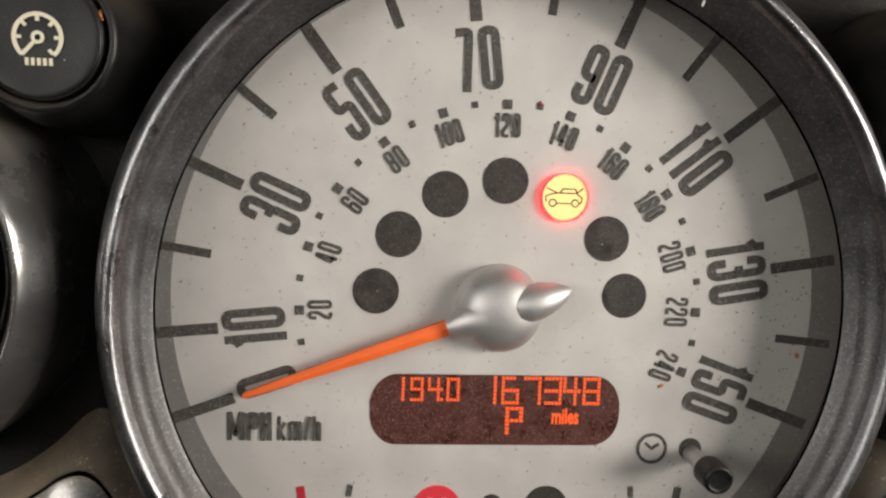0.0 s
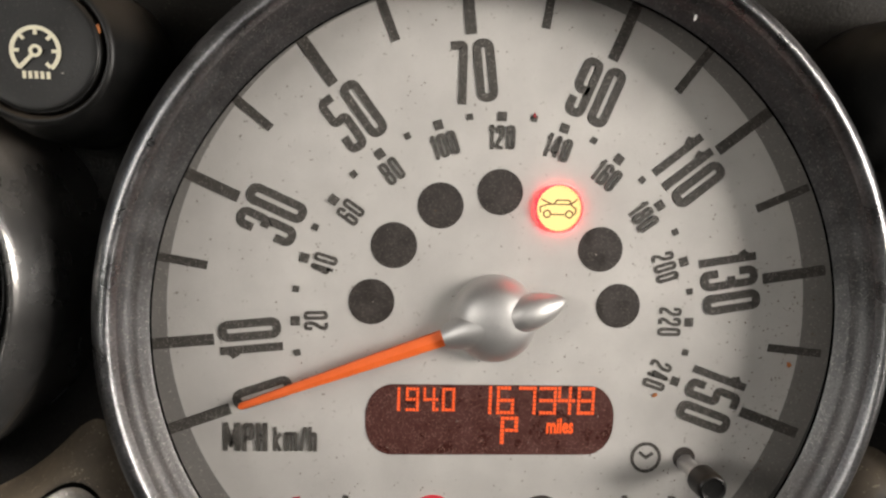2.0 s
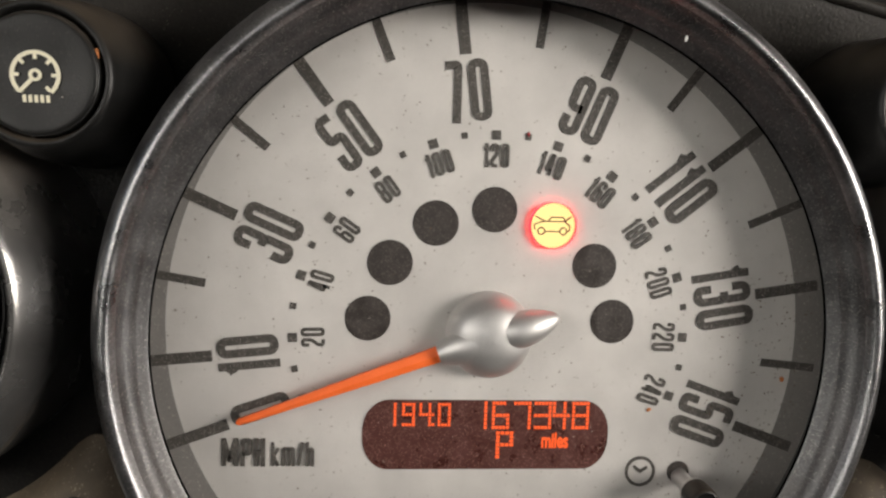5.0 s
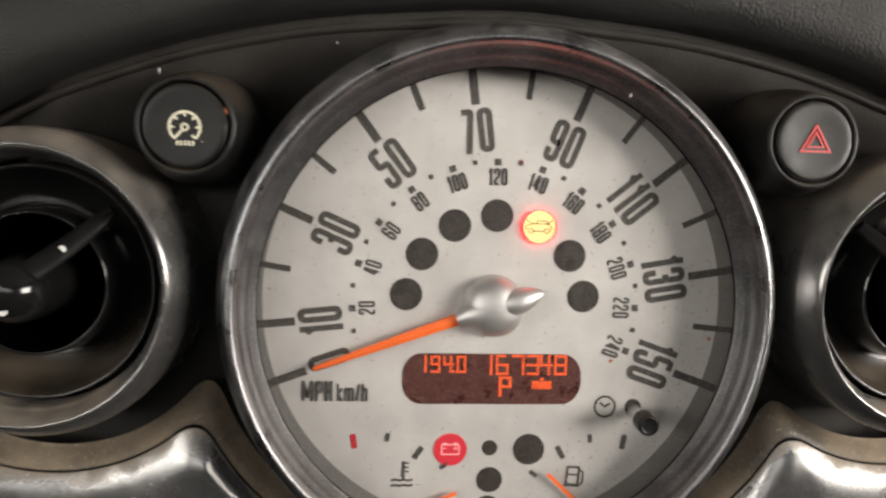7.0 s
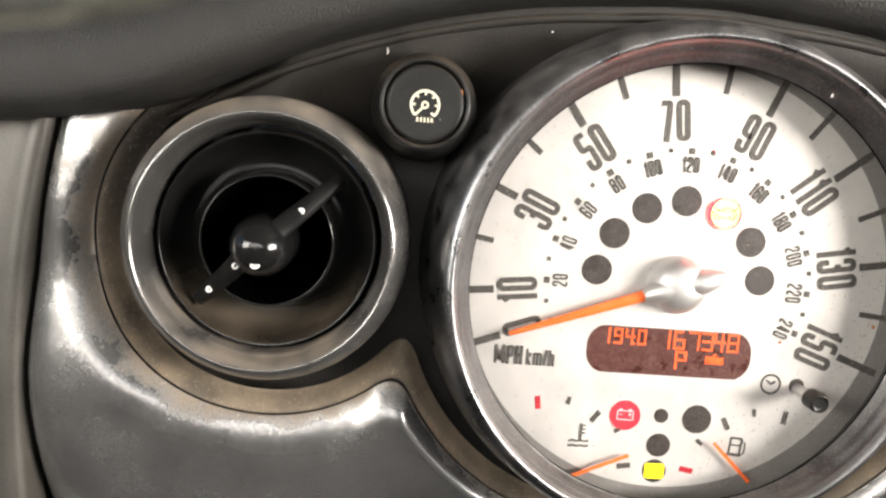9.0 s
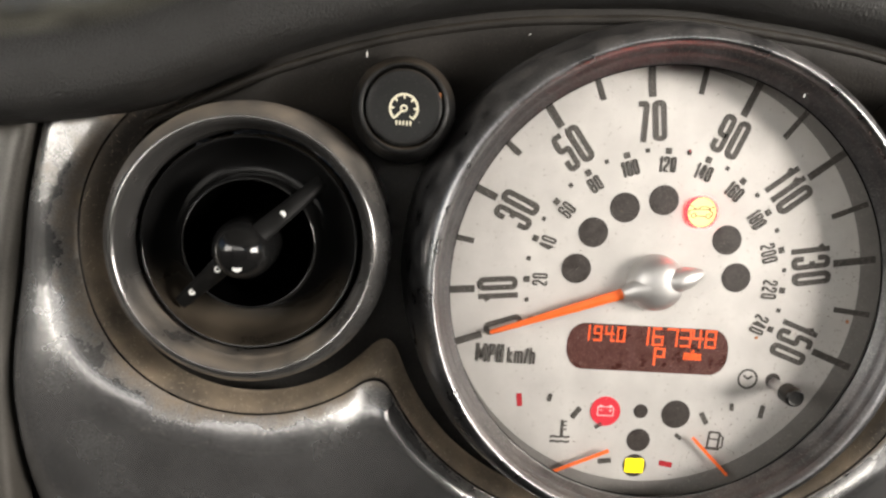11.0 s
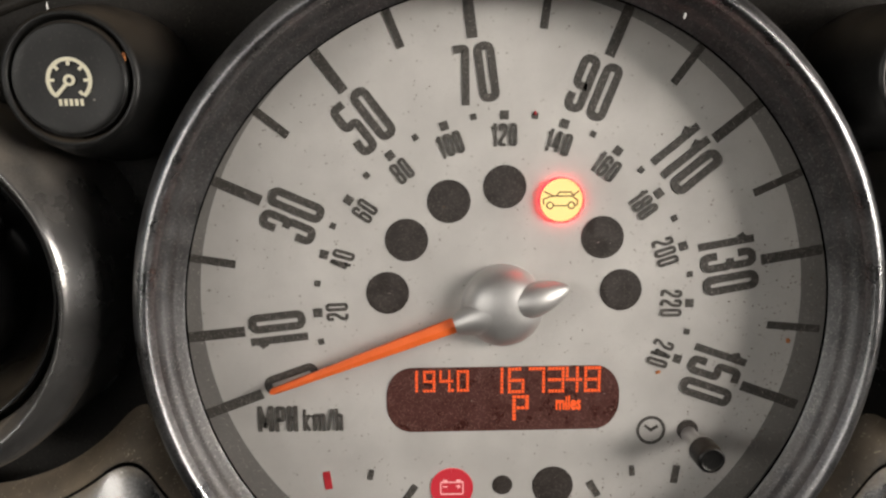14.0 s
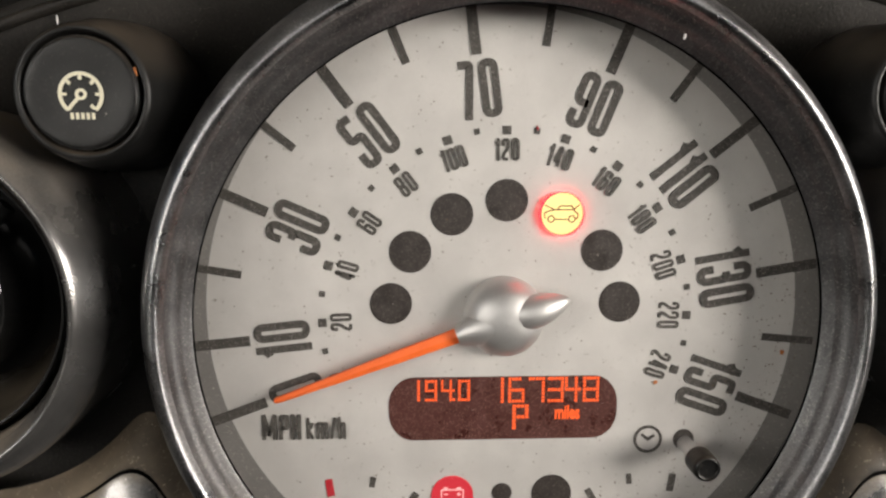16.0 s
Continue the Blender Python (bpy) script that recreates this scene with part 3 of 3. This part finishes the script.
haz, cap = push_button("hazard_button", 0.965, 0.574, "round black hazard button with a red triangle")
bm = bmesh.new()
for s, w in ((0.050, 0.006), (0.028, 0.005)):
    ribbon(bm, [(-s * 0.95, -s * 0.62), (s * 0.95, -s * 0.62), (0, s)], w, -0.2155, 0.003, True)
part("symbol", turned(bm, 0, 0.004, 0.0), RED_PRINT, cap, "red double triangle")

bm = bmesh.new()
bmesh.ops.create_icosphere(bm, subdivisions=2, radius=0.010)
for v in bm.verts:
    v.co = Vector((v.co.x * 0.8, v.co.y * 0.5, v.co.z * 1.2)) * (1 + 0.35 * noise.noise(v.co * 150))
single("crumb", bm, CRUMB, (-0.862, -0.204, 0.610), "tiny orange-brown crumb stuck beside the button", "crumb")

# ---------------------------------------------------------------- speedometer
sp = thing("speedometer", (0, 0, 0), "large round silver speedometer in a worn satin chrome bezel", "speedometer")
BEZEL_X, BEZEL_Z = -0.001, 0.011
bezel_outer = spline([(0.950, 0.29), (0.932, 0.0), (0.918, -0.08), (0.902, -0.145), (0.888, -0.188), (0.872, -0.220), (0.855, -0.236), (0.840, -0.235), (0.828, -0.217)], 6)


def shifted_lip(profile):
    """The lip sits a little low in its bezel."""
    bm = lathe(profile, 192, BEZEL_X, BEZEL_Z)
    for v in bm.verts:
        w = max(0.0, min(1.0, (v.co.y + 0.217) / 0.072))
        v.co.x -= 0.002 * w
        v.co.z -= 0.011 * w
    return bm


part("bezel", lathe(bezel_outer, 192, BEZEL_X, BEZEL_Z), CHROME, sp, "worn satin chrome bezel", sharp=70)
inner_profile = [(0.828, -0.217), (0.823, -0.206), (0.815, -0.195), (0.810, -0.191), (0.803, -0.176), (0.797, -0.166), (0.791, -0.161), (0.786, -0.151), (0.778, -0.145), (0.780, -0.138), (0.800, -0.130), (0.870, 0.0)]
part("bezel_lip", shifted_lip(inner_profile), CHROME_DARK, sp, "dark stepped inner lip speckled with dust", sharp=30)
# Black ring added to draw the dark gap where the lip ends.
part("gap_line", shifted_lip([(0.7795, -0.1470), (0.7770, -0.1455), (0.7770, -0.1410), (0.7800, -0.1395)]), SHADE_BLACK, sp, "thin black ring for the dark gap inside the bezel", sharp=60)
bm = bmesh.new()
slab(bm, disc_outline(0.875, 160), 0.02, 0.02)
face = part("face", bm, DIAL, sp, "silver dial face")
# Darker grey band along the dial's edge, narrower at the upper left.
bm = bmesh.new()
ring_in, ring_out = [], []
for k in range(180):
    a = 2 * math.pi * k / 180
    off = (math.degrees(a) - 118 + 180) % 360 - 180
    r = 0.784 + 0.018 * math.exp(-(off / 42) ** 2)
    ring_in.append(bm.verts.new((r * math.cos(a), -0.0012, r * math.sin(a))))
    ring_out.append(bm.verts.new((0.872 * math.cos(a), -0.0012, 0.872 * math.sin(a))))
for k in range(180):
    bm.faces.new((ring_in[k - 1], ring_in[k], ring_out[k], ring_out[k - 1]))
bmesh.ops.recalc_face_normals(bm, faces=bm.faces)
part("edge_band", bm, EDGE_GREY, face, "dark grey edge band")

STEP = 220.0 / 15


def mph_angle(v):
    return 200 - STEP * v / 10


def kmh_angle(v):
    return mph_angle(v / 1.609344) + 0.1


for v in range(0, 160, 10):
    major = v == 0 or (v // 10) % 2 == 1
    a = radians(mph_angle(v))
    bm = bmesh.new()
    r0 = 0.680 if major else 0.702
    ribbon(bm, [(r0 * math.cos(a), r0 * math.sin(a)), (0.845 * math.cos(a), 0.845 * math.sin(a))], 0.027 if major else 0.0205, 0.0, 0.0025)
    part("tick", bm, INK, face)

for text in ("0", "10", "30", "50", "70", "90", "110", "130", "150"):
    deg = mph_angle(int(text)) + (0.5 if text != "0" else -1.0)
    a = radians(deg)
    bm = turned(numeral(text, 0.1475, 0.0510, 0.0098, 0.0200), deg - 90, 0.594 * math.cos(a), 0.594 * math.sin(a))
    part("numeral", bm, INK, face)

for v in range(0, 250, 10):
    deg = kmh_angle(v)
    a = radians(deg)
    size, r = (0.0225, 0.487) if v % 20 == 0 else (0.0155, 0.490)
    bm = bmesh.new()
    slab(bm, round_rect(size, size, 0.001, 2), 0.0, 0.0022)
    part("dot", turned(bm, deg, r * math.cos(a), r * math.sin(a)), INK, face)
    if v % 20 == 0:
        bm = turned(numeral(str(v), 0.058, 0.0215, 0.0040, 0.0084), deg - 90, 0.438 * math.cos(a), 0.438 * math.sin(a))
        part("small_numeral", bm, INK, face)

part("unit_lettering", turned(numeral("MPH", 0.070, 0.0280, 0.0045, 0.0112), 0, -0.602, -0.303), INK, face)
part("unit_lettering", turned(numeral("km/h", 0.060, 0.0215, 0.0040, 0.0084), 0, -0.483, -0.308), INK, face)


# warning lamp windows
def lamp_window(x, z, r, mat=SMOKED, label="dark smoked warning lamp"):
    bm = bmesh.new()
    slab(bm, disc_outline(r, 56), 0.0, 0.0016)
    return part("warning_lamp", turned(bm, 0, x, z), mat, face, label)


for deg in (173.6, 145.9, 118.2, 90.4, 34.6, 6.5):
    a = radians(deg)
    lamp_window(-0.0015 + 0.3065 * math.cos(a), 0.3070 * math.sin(a), 0.0555)
BX, BZ = 0.1408, 0.2721
lamp = lamp_window(BX, BZ, 0.0555, LAMP_CREAM, "lit cream bonnet-open lamp with an added red halo ring")
# Added raised ring stands in for lamp light glowing through the dial.
part("halo_ring", lathe([(0.0578, 0.0), (0.0574, -0.014), (0.0556, -0.0145), (0.0552, 0.0)], 56, BX, BZ), HALO_RED, lamp, "added glowing ring for the red halo")
bm = bmesh.new()
w = 0.0031
ribbon(bm, [(-0.044, -0.012), (-0.046, 0.002), (-0.030, 0.008), (-0.018, 0.010), (0.030, 0.010), (0.036, 0.004), (0.043, 0.0), (0.042, -0.012), (0.037, -0.014)], w, -0.0016, 0.0012)
ribbon(bm, [(-0.018, -0.015), (0.016, -0.015)], w, -0.0016, 0.0011)
ribbon(bm, [(-0.012, 0.010), (-0.004, 0.020), (0.026, 0.020), (0.033, 0.007)], w, -0.0016, 0.0014)
ribbon(bm, [(-0.018, 0.010), (-0.036, 0.018), (-0.044, 0.022)], w, -0.0016, 0.0016)
ribbon(bm, [(0.032, 0.012), (0.046, 0.023)], w, -0.0016, 0.0016)
for x in (-0.028, 0.027):
    ribbon(bm, disc_outline(0.0085, 18, x, -0.014), w, -0.0016, 0.0013, True)
part("symbol", turned(bm, 0, BX, BZ), LAMP_LINE, lamp)

lamp = lamp_window(-0.1415, -0.5094, 0.0555, LAMP_RED, "lit red battery lamp")
bm = bmesh.new()
ribbon(bm, round_rect(0.060, 0.034, 0.002, 2), 0.0035, -0.0016, 0.0012, True)
for x in (-0.018, 0.018):
    ribbon(bm, [(x - 0.006, 0.022), (x + 0.006, 0.022)], 0.005, -0.0016, 0.0013)
    ribbon(bm, [(x - 0.006, 0.004), (x + 0.006, 0.004)], 0.003, -0.0016, 0.0014)
ribbon(bm, [(0.018, -0.002), (0.018, 0.010)], 0.003, -0.0016, 0.0015)
part("symbol", turned(bm, 0, -0.1415, -0.5094), LAMP_PINK, lamp)
# Lower ring, likewise added, for the battery lamp's red halo.
part("halo_ring", lathe([(0.0578, 0.0), (0.0572, -0.004), (0.0556, -0.0045), (0.0552, 0.0)], 56, -0.1415, -0.5094), LAMP_RED, lamp, "added glowing ring for the red halo")
lamp_window(0.1335, -0.5091, 0.0555)
lamp_window(-0.0043, -0.5035, 0.0275)
lamp_window(-0.002, -0.619, 0.0455)
lamp = lamp_window(-0.007, -0.722, 0.0455)
bm = bmesh.new()
slab(bm, round_rect(0.074, 0.058, 0.008, 4), -0.0016, 0.0012)
part("lit_square", turned(bm, 0, -0.007, -0.722), LAMP_YELLOW, lamp, "lit yellow square")

# small gauge scales
for x, z, wd, hg, deg, mat in ((-0.476, -0.480, 0.020, 0.050, 8, RED_INK), (-0.360, -0.466, 0.015, 0.030, -10, INK), (-0.254, -0.521, 0.019, 0.050, -35, INK), (-0.164, -0.568, 0.015, 0.030, -55, INK), (-0.126, -0.708, 0.020, 0.052, -82, INK),
                               (0.246, -0.520, 0.019, 0.050, 30, INK), (0.350, -0.470, 0.015, 0.030, 6, INK), (0.470, -0.483, 0.020, 0.052, -8, INK), (0.153, -0.598, 0.015, 0.030, 52, INK), (0.116, -0.711, 0.020, 0.052, 80, RED_INK)):
    bm = bmesh.new()
    slab(bm, round_rect(wd, hg, 0.002, 2), 0.0, 0.0022)
    part("gauge_mark", turned(bm, deg, x, z), mat, face)

bm = bmesh.new()
ribbon(bm, [(0.006, -0.01), (0.006, 0.055)], 0.013, 0.0, 0.0022)
for k in range(3):
    ribbon(bm, [(0.010, 0.048 - 0.016 * k), (0.028, 0.048 - 0.016 * k)], 0.006, 0.0, 0.0019)
for k in range(2):
    ribbon(bm, [(-0.045 + 0.018 * q, -0.018 - 0.02 * k + 0.004 * (q % 2)) for q in range(6)], 0.008, 0.0, 0.002 + 0.0004 * k)
for v in bm.verts:
    v.co.x, v.co.z = v.co.x * 0.85, v.co.z * 0.95
part("temperature_symbol", turned(bm, 0, -0.308, -0.604), INK, face)
bm = bmesh.new()
ribbon(bm, round_rect(0.042, 0.064, 0.004, 3), 0.008, 0.0, 0.0022, True)
ribbon(bm, [(-0.018, 0.004), (0.018, 0.004)], 0.006, 0.0, 0.0019)
ribbon(bm, [(-0.028, -0.035), (0.028, -0.035)], 0.008, 0.0, 0.0026)
ribbon(bm, [(0.022, 0.022), (0.036, 0.016), (0.038, -0.022), (0.030, -0.030)], 0.006, 0.0, 0.0017)
part("fuel_symbol", turned(bm, -4, 0.294, -0.606), INK, face)

# clock symbol and the reset stalk
bm = bmesh.new()
ribbon(bm, disc_outline(0.036, 40), 0.008, 0.0, 0.0022, True)
ribbon(bm, [(-0.018, 0.014), (0.0, 0.0), (0.018, 0.012)], 0.008, 0.0, 0.002)
part("clock_symbol", turned(bm, 0, 0.398, -0.3545), INK, face)
# Flat dark disc stands in for the shaded hole behind the stalk.
lamp_window(0.498, -0.356, 0.029, SMOKED, "small dark disc for the hole round the reset stalk")
stalk = spline([(0.022, 0.0), (0.021, -0.010), (0.0205, -0.03), (0.0205, -0.088), (0.035, -0.094), (0.0365, -0.104)], 4)
stem = part("reset_stalk", lathe(stalk, 40, 0.502, -0.368), HUB, sp, "slim silver reset stalk with a black tip", sharp=50)
tip = spline([(0.020, -0.100), (0.0345, -0.102), (0.0360, -0.108), (0.0360, -0.150), (0.0345, -0.162), (0.028, -0.168), (0.024, -0.164), (0.001, -0.163)], 4)
part("tip", lathe(tip, 48, 0.502, -0.368), BLACK, stem, "black ribbed tip", sharp=50)

# display
bm = bmesh.new()
outline = []
HW, HH = 0.311, 0.089
for sx, sz, a0 in ((1, 1, 0), (-1, 1, 90), (-1, -1, 180), (1, -1, 270)):
    for k in range(13):
        a = radians(a0 + 90 * k / 12)
        outline.append((-0.003 + sx * (HW - 0.066) + 0.066 * math.cos(a), -0.258 + sz * (HH - 0.080) + 0.080 * math.sin(a)))
slab(bm, outline, 0.0, 0.0018)
disp = part("display", bm, DISPLAY, face, "dusty dark red-brown display window with orange figures")
DOTS = {
    "1": ("1", "1", "1", "1", "1", "1", "1"),
    "9": ("1111", "1001", "1001", "1111", "0001", "0001", "1111"),
    "4": ("10010", "10010", "10010", "11111", "00010", "00010", "00010"),
    "0": ("1111", "1001", "1001", "1001", "1001", "1001", "1111"),
    "6": ("11110", "10000", "10000", "11111", "10001", "10001", "11111"),
    "7": ("11111", "00001", "00001", "00001", "00001", "00001", "00001"),
    "3": ("11111", "00001", "00001", "11111", "00001", "00001", "11111"),
    "8": ("11111", "10001", "10001", "11111", "10001", "10001", "11111"),
    "P": ("1111", "1001", "1001", "1111", "1000", "1000", "1000"),
}


def led_figure(ch, x, top, w, h, cols):
    """One figure of square light dots, its left edge at x."""
    rows = DOTS[ch]
    bm = bmesh.new()
    px, pz = w / cols, h / 7
    for j, row in enumerate(rows):
        for i, on in enumerate(row):
            if on == "1":
                slab(bm, round_rect(px * 0.80, pz * 0.78, 0.0004, 1, x + px * (i + 0.5), top - pz * (j + 0.5)), -0.0018, 0.0008)
    return part("lit_figure", bm, LED, disp, "orange-red lit figure")


for ch, x in (("1", -0.238), ("9", -0.217), ("4", -0.174), ("0", -0.128)):
    led_figure(ch, x, -0.176, 0.0335 if ch != "4" else 0.038, 0.061, {"1": 4, "4": 5}.get(ch, 4))
bm = bmesh.new()
slab(bm, round_rect(0.007, 0.007, 0.0004, 1, -0.139, -0.232), -0.0018, 0.0008)
part("lit_figure", bm, LED, disp)
for ch, x in (("1", -0.012), ("6", 0.008), ("7", 0.063), ("3", 0.115), ("4", 0.162), ("8", 0.212)):
    led_figure(ch, x, -0.171, 0.0455, 0.073, 5)
led_figure("P", 0.020, -0.248, 0.046, 0.072, 4)
part("lit_word", turned(lettering("miles", 0.054, 0.62, 0.0013), 0, 0.171, -0.274), LED, disp, "orange-red lit word")
for v in disp.children:
    if v.name.startswith("lit_word"):
        v.location.y = -0.0018 * U

# needle and hub
hub_profile = spline([(0.1065, 0.0), (0.1075, -0.008), (0.1045, -0.030), (0.094, -0.055), (0.072, -0.078), (0.038, -0.092), (0.001, -0.096)], 6)
hub = part("hub", lathe(hub_profile, 96, -0.0075, 0.0), HUB, sp, "satin silver hub", sharp=80)
NA = 199.8


def cone_arm(points, flat=1.0):
    """A tapered arm along +x from (u, radius, y) sections."""
    bm = bmesh.new()
    n = 28
    rows = [[bm.verts.new((u, y + r * flat * math.sin(2 * math.pi * k / n), r * math.cos(2 * math.pi * k / n))) for k in range(n)] for u, r, y in points]
    for a, b in zip(rows, rows[1:]):
        for k in range(n):
            bm.faces.new((a[k], b[k], b[(k + 1) % n], a[(k + 1) % n]))
    bm.faces.new(rows[0])
    bm.faces.new(rows[-1])
    bmesh.ops.recalc_face_normals(bm, faces=bm.faces)
    return bm


tail = spline([(0.03, 0.038, -0.058), (0.06, 0.044, -0.060), (0.095, 0.042, -0.060), (0.13, 0.031, -0.060), (0.158, 0.015, -0.060), (0.168, 0.003, -0.060)], 5)
part("tail", turned(cone_arm(tail), 19.5, -0.0035, 0.0), HUB, hub, "pointed silver counterweight")
collar = spline([(0.02, 0.052, -0.042), (0.07, 0.046, -0.042), (0.11, 0.034, -0.040), (0.134, 0.024, -0.039)], 5)
part("collar", turned(cone_arm(collar), NA, -0.0075, 0.0), HUB, hub)
bm = bmesh.new()
secs = []
for u, h in ((0.128, 0.0200), (0.30, 0.0170), (0.636, 0.0078), (0.642, 0.005)):
    secs.append([bm.verts.new((u, y, z)) for y, z in ((-0.030, -h), (-0.040, -h * 0.92), (-0.046, 0), (-0.040, h * 0.92), (-0.030, h))])
for a, b in zip(secs, secs[1:]):
    for k in range(5):
        bm.faces.new((a[k], b[k], b[(k + 1) % 5], a[(k + 1) % 5]))
bm.faces.new(secs[0])
bm.faces.new(secs[-1])
bmesh.ops.recalc_face_normals(bm, faces=bm.faces)
part("needle", turned(bm, NA, -0.0075, 0.0), ORANGE, hub, "orange needle resting below zero", sharp=25)

for p, q in (((-0.335, -0.752), (-0.120, -0.657)), ((0.200, -0.590), (0.352, -0.735))):
    bm = bmesh.new()
    dx, dz = q[0] - p[0], q[1] - p[1]
    ln = math.hypot(dx, dz)
    ribbon(bm, [(0, 0), (ln, 0)], 0.0125, -0.022, 0.006)
    part("gauge_needle", turned(bm, math.degrees(math.atan2(dz, dx)), *p), ORANGE, sp, "thin orange gauge needle")

# dust and flecks lying on the dial
rng = random.Random(4)
FLECK = material("pale_dust", (0.5, 0.46, 0.41), 0.8, 0.0, 2500, 400, 0.2, 0.0)
bm = bmesh.new()
for k in range(300):
    a = radians(rng.choice((rng.uniform(-75, 60), rng.uniform(0, 360))))
    r = 0.86 * math.sqrt(rng.uniform(0.08, 0.86))
    x, z, e = r * math.cos(a), r * math.sin(a), rng.choice((0.0008, 0.0011, 0.0016))
    slab(bm, [(x + e * rng.uniform(0.5, 1.2) * math.cos(q), z + e * rng.uniform(0.5, 1.2) * math.sin(q)) for q in (0.3, 1.6, 2.9, 4.4)], -0.0026, 0.0012)
single("dust_flecks", bm, FLECK, (0, 0, 0), "pale dust flecks scattered over the silver dial", "dust", kind="stuff")
HAIR = material("brown_grit", (0.12, 0.08, 0.05), 0.8, 0.0, 2500, 400, 0.3, 0.0)
bm = bmesh.new()
for k in range(420):
    a = radians(rng.uniform(-80, 15) if k % 9 else rng.uniform(0, 360))
    r = 0.55 + 0.28 * rng.random() ** 0.6 if k % 9 else rng.uniform(0.15, 0.75)
    x, z, e = r * math.cos(a), r * math.sin(a), rng.choice((0.0010, 0.0015, 0.0024))
    slab(bm, [(x + e * rng.uniform(0.5, 1.2) * math.cos(q), z + e * rng.uniform(0.5, 1.2) * math.sin(q)) for q in (0.3, 1.3, 2.4, 3.5, 4.9)], -0.0026, 0.0014)
single("grit", bm, HAIR, (0, 0, 0), "dark brown grit lying along the dial edge", "grit", kind="stuff")


def fleck(name, at, rx, rz, turn, mat, label, category):
    bm = bmesh.new()
    bmesh.ops.create_icosphere(bm, subdivisions=2, radius=1.0)
    for v in bm.verts:
        v.co *= 1 + 0.3 * noise.noise(v.co * 1.7 + Vector(at) * 9)
        v.co = Vector((v.co.x * rx, v.co.y * 0.003, v.co.z * rz))
    return single(name, turned(bm, turn), mat, at, label, category)


fleck("white_fleck", (0.381, -0.172, 0.7040), 0.0032, 0.0100, -15, WHITE, "small white fleck stuck on the bezel lip", "fleck")
fleck("white_fleck", (-0.547, 0.014, 0.861), 0.003, 0.003, 0, WHITE, "tiny white fleck on the dark fascia", "fleck")
fleck("orange_fleck", (0.757, -0.004, -0.109), 0.006, 0.008, 10, CRUMB, "tiny orange crumb lying on the dial edge", "crumb")
fleck("red_fleck", (0.072, -0.004, 0.492), 0.003, 0.006, 0, RED_INK, "tiny red fleck on the dial", "fleck")
fleck("brown_stain", (0.411, -0.0025, -0.191), 0.007, 0.005, 30, CRUMB, "small brown stain on the silver dial", "stain")
fleck("pale_fibre", (-1.117, 0.014, 0.750), 0.0022, 0.0125, 3, WHITE, "short pale fibre standing on the dark fascia", "fibre")
fleck("pale_speck", (-0.925, -0.219, 0.520), 0.0016, 0.0016, 0, FLECK, "tiny pale speck on the button", "speck")
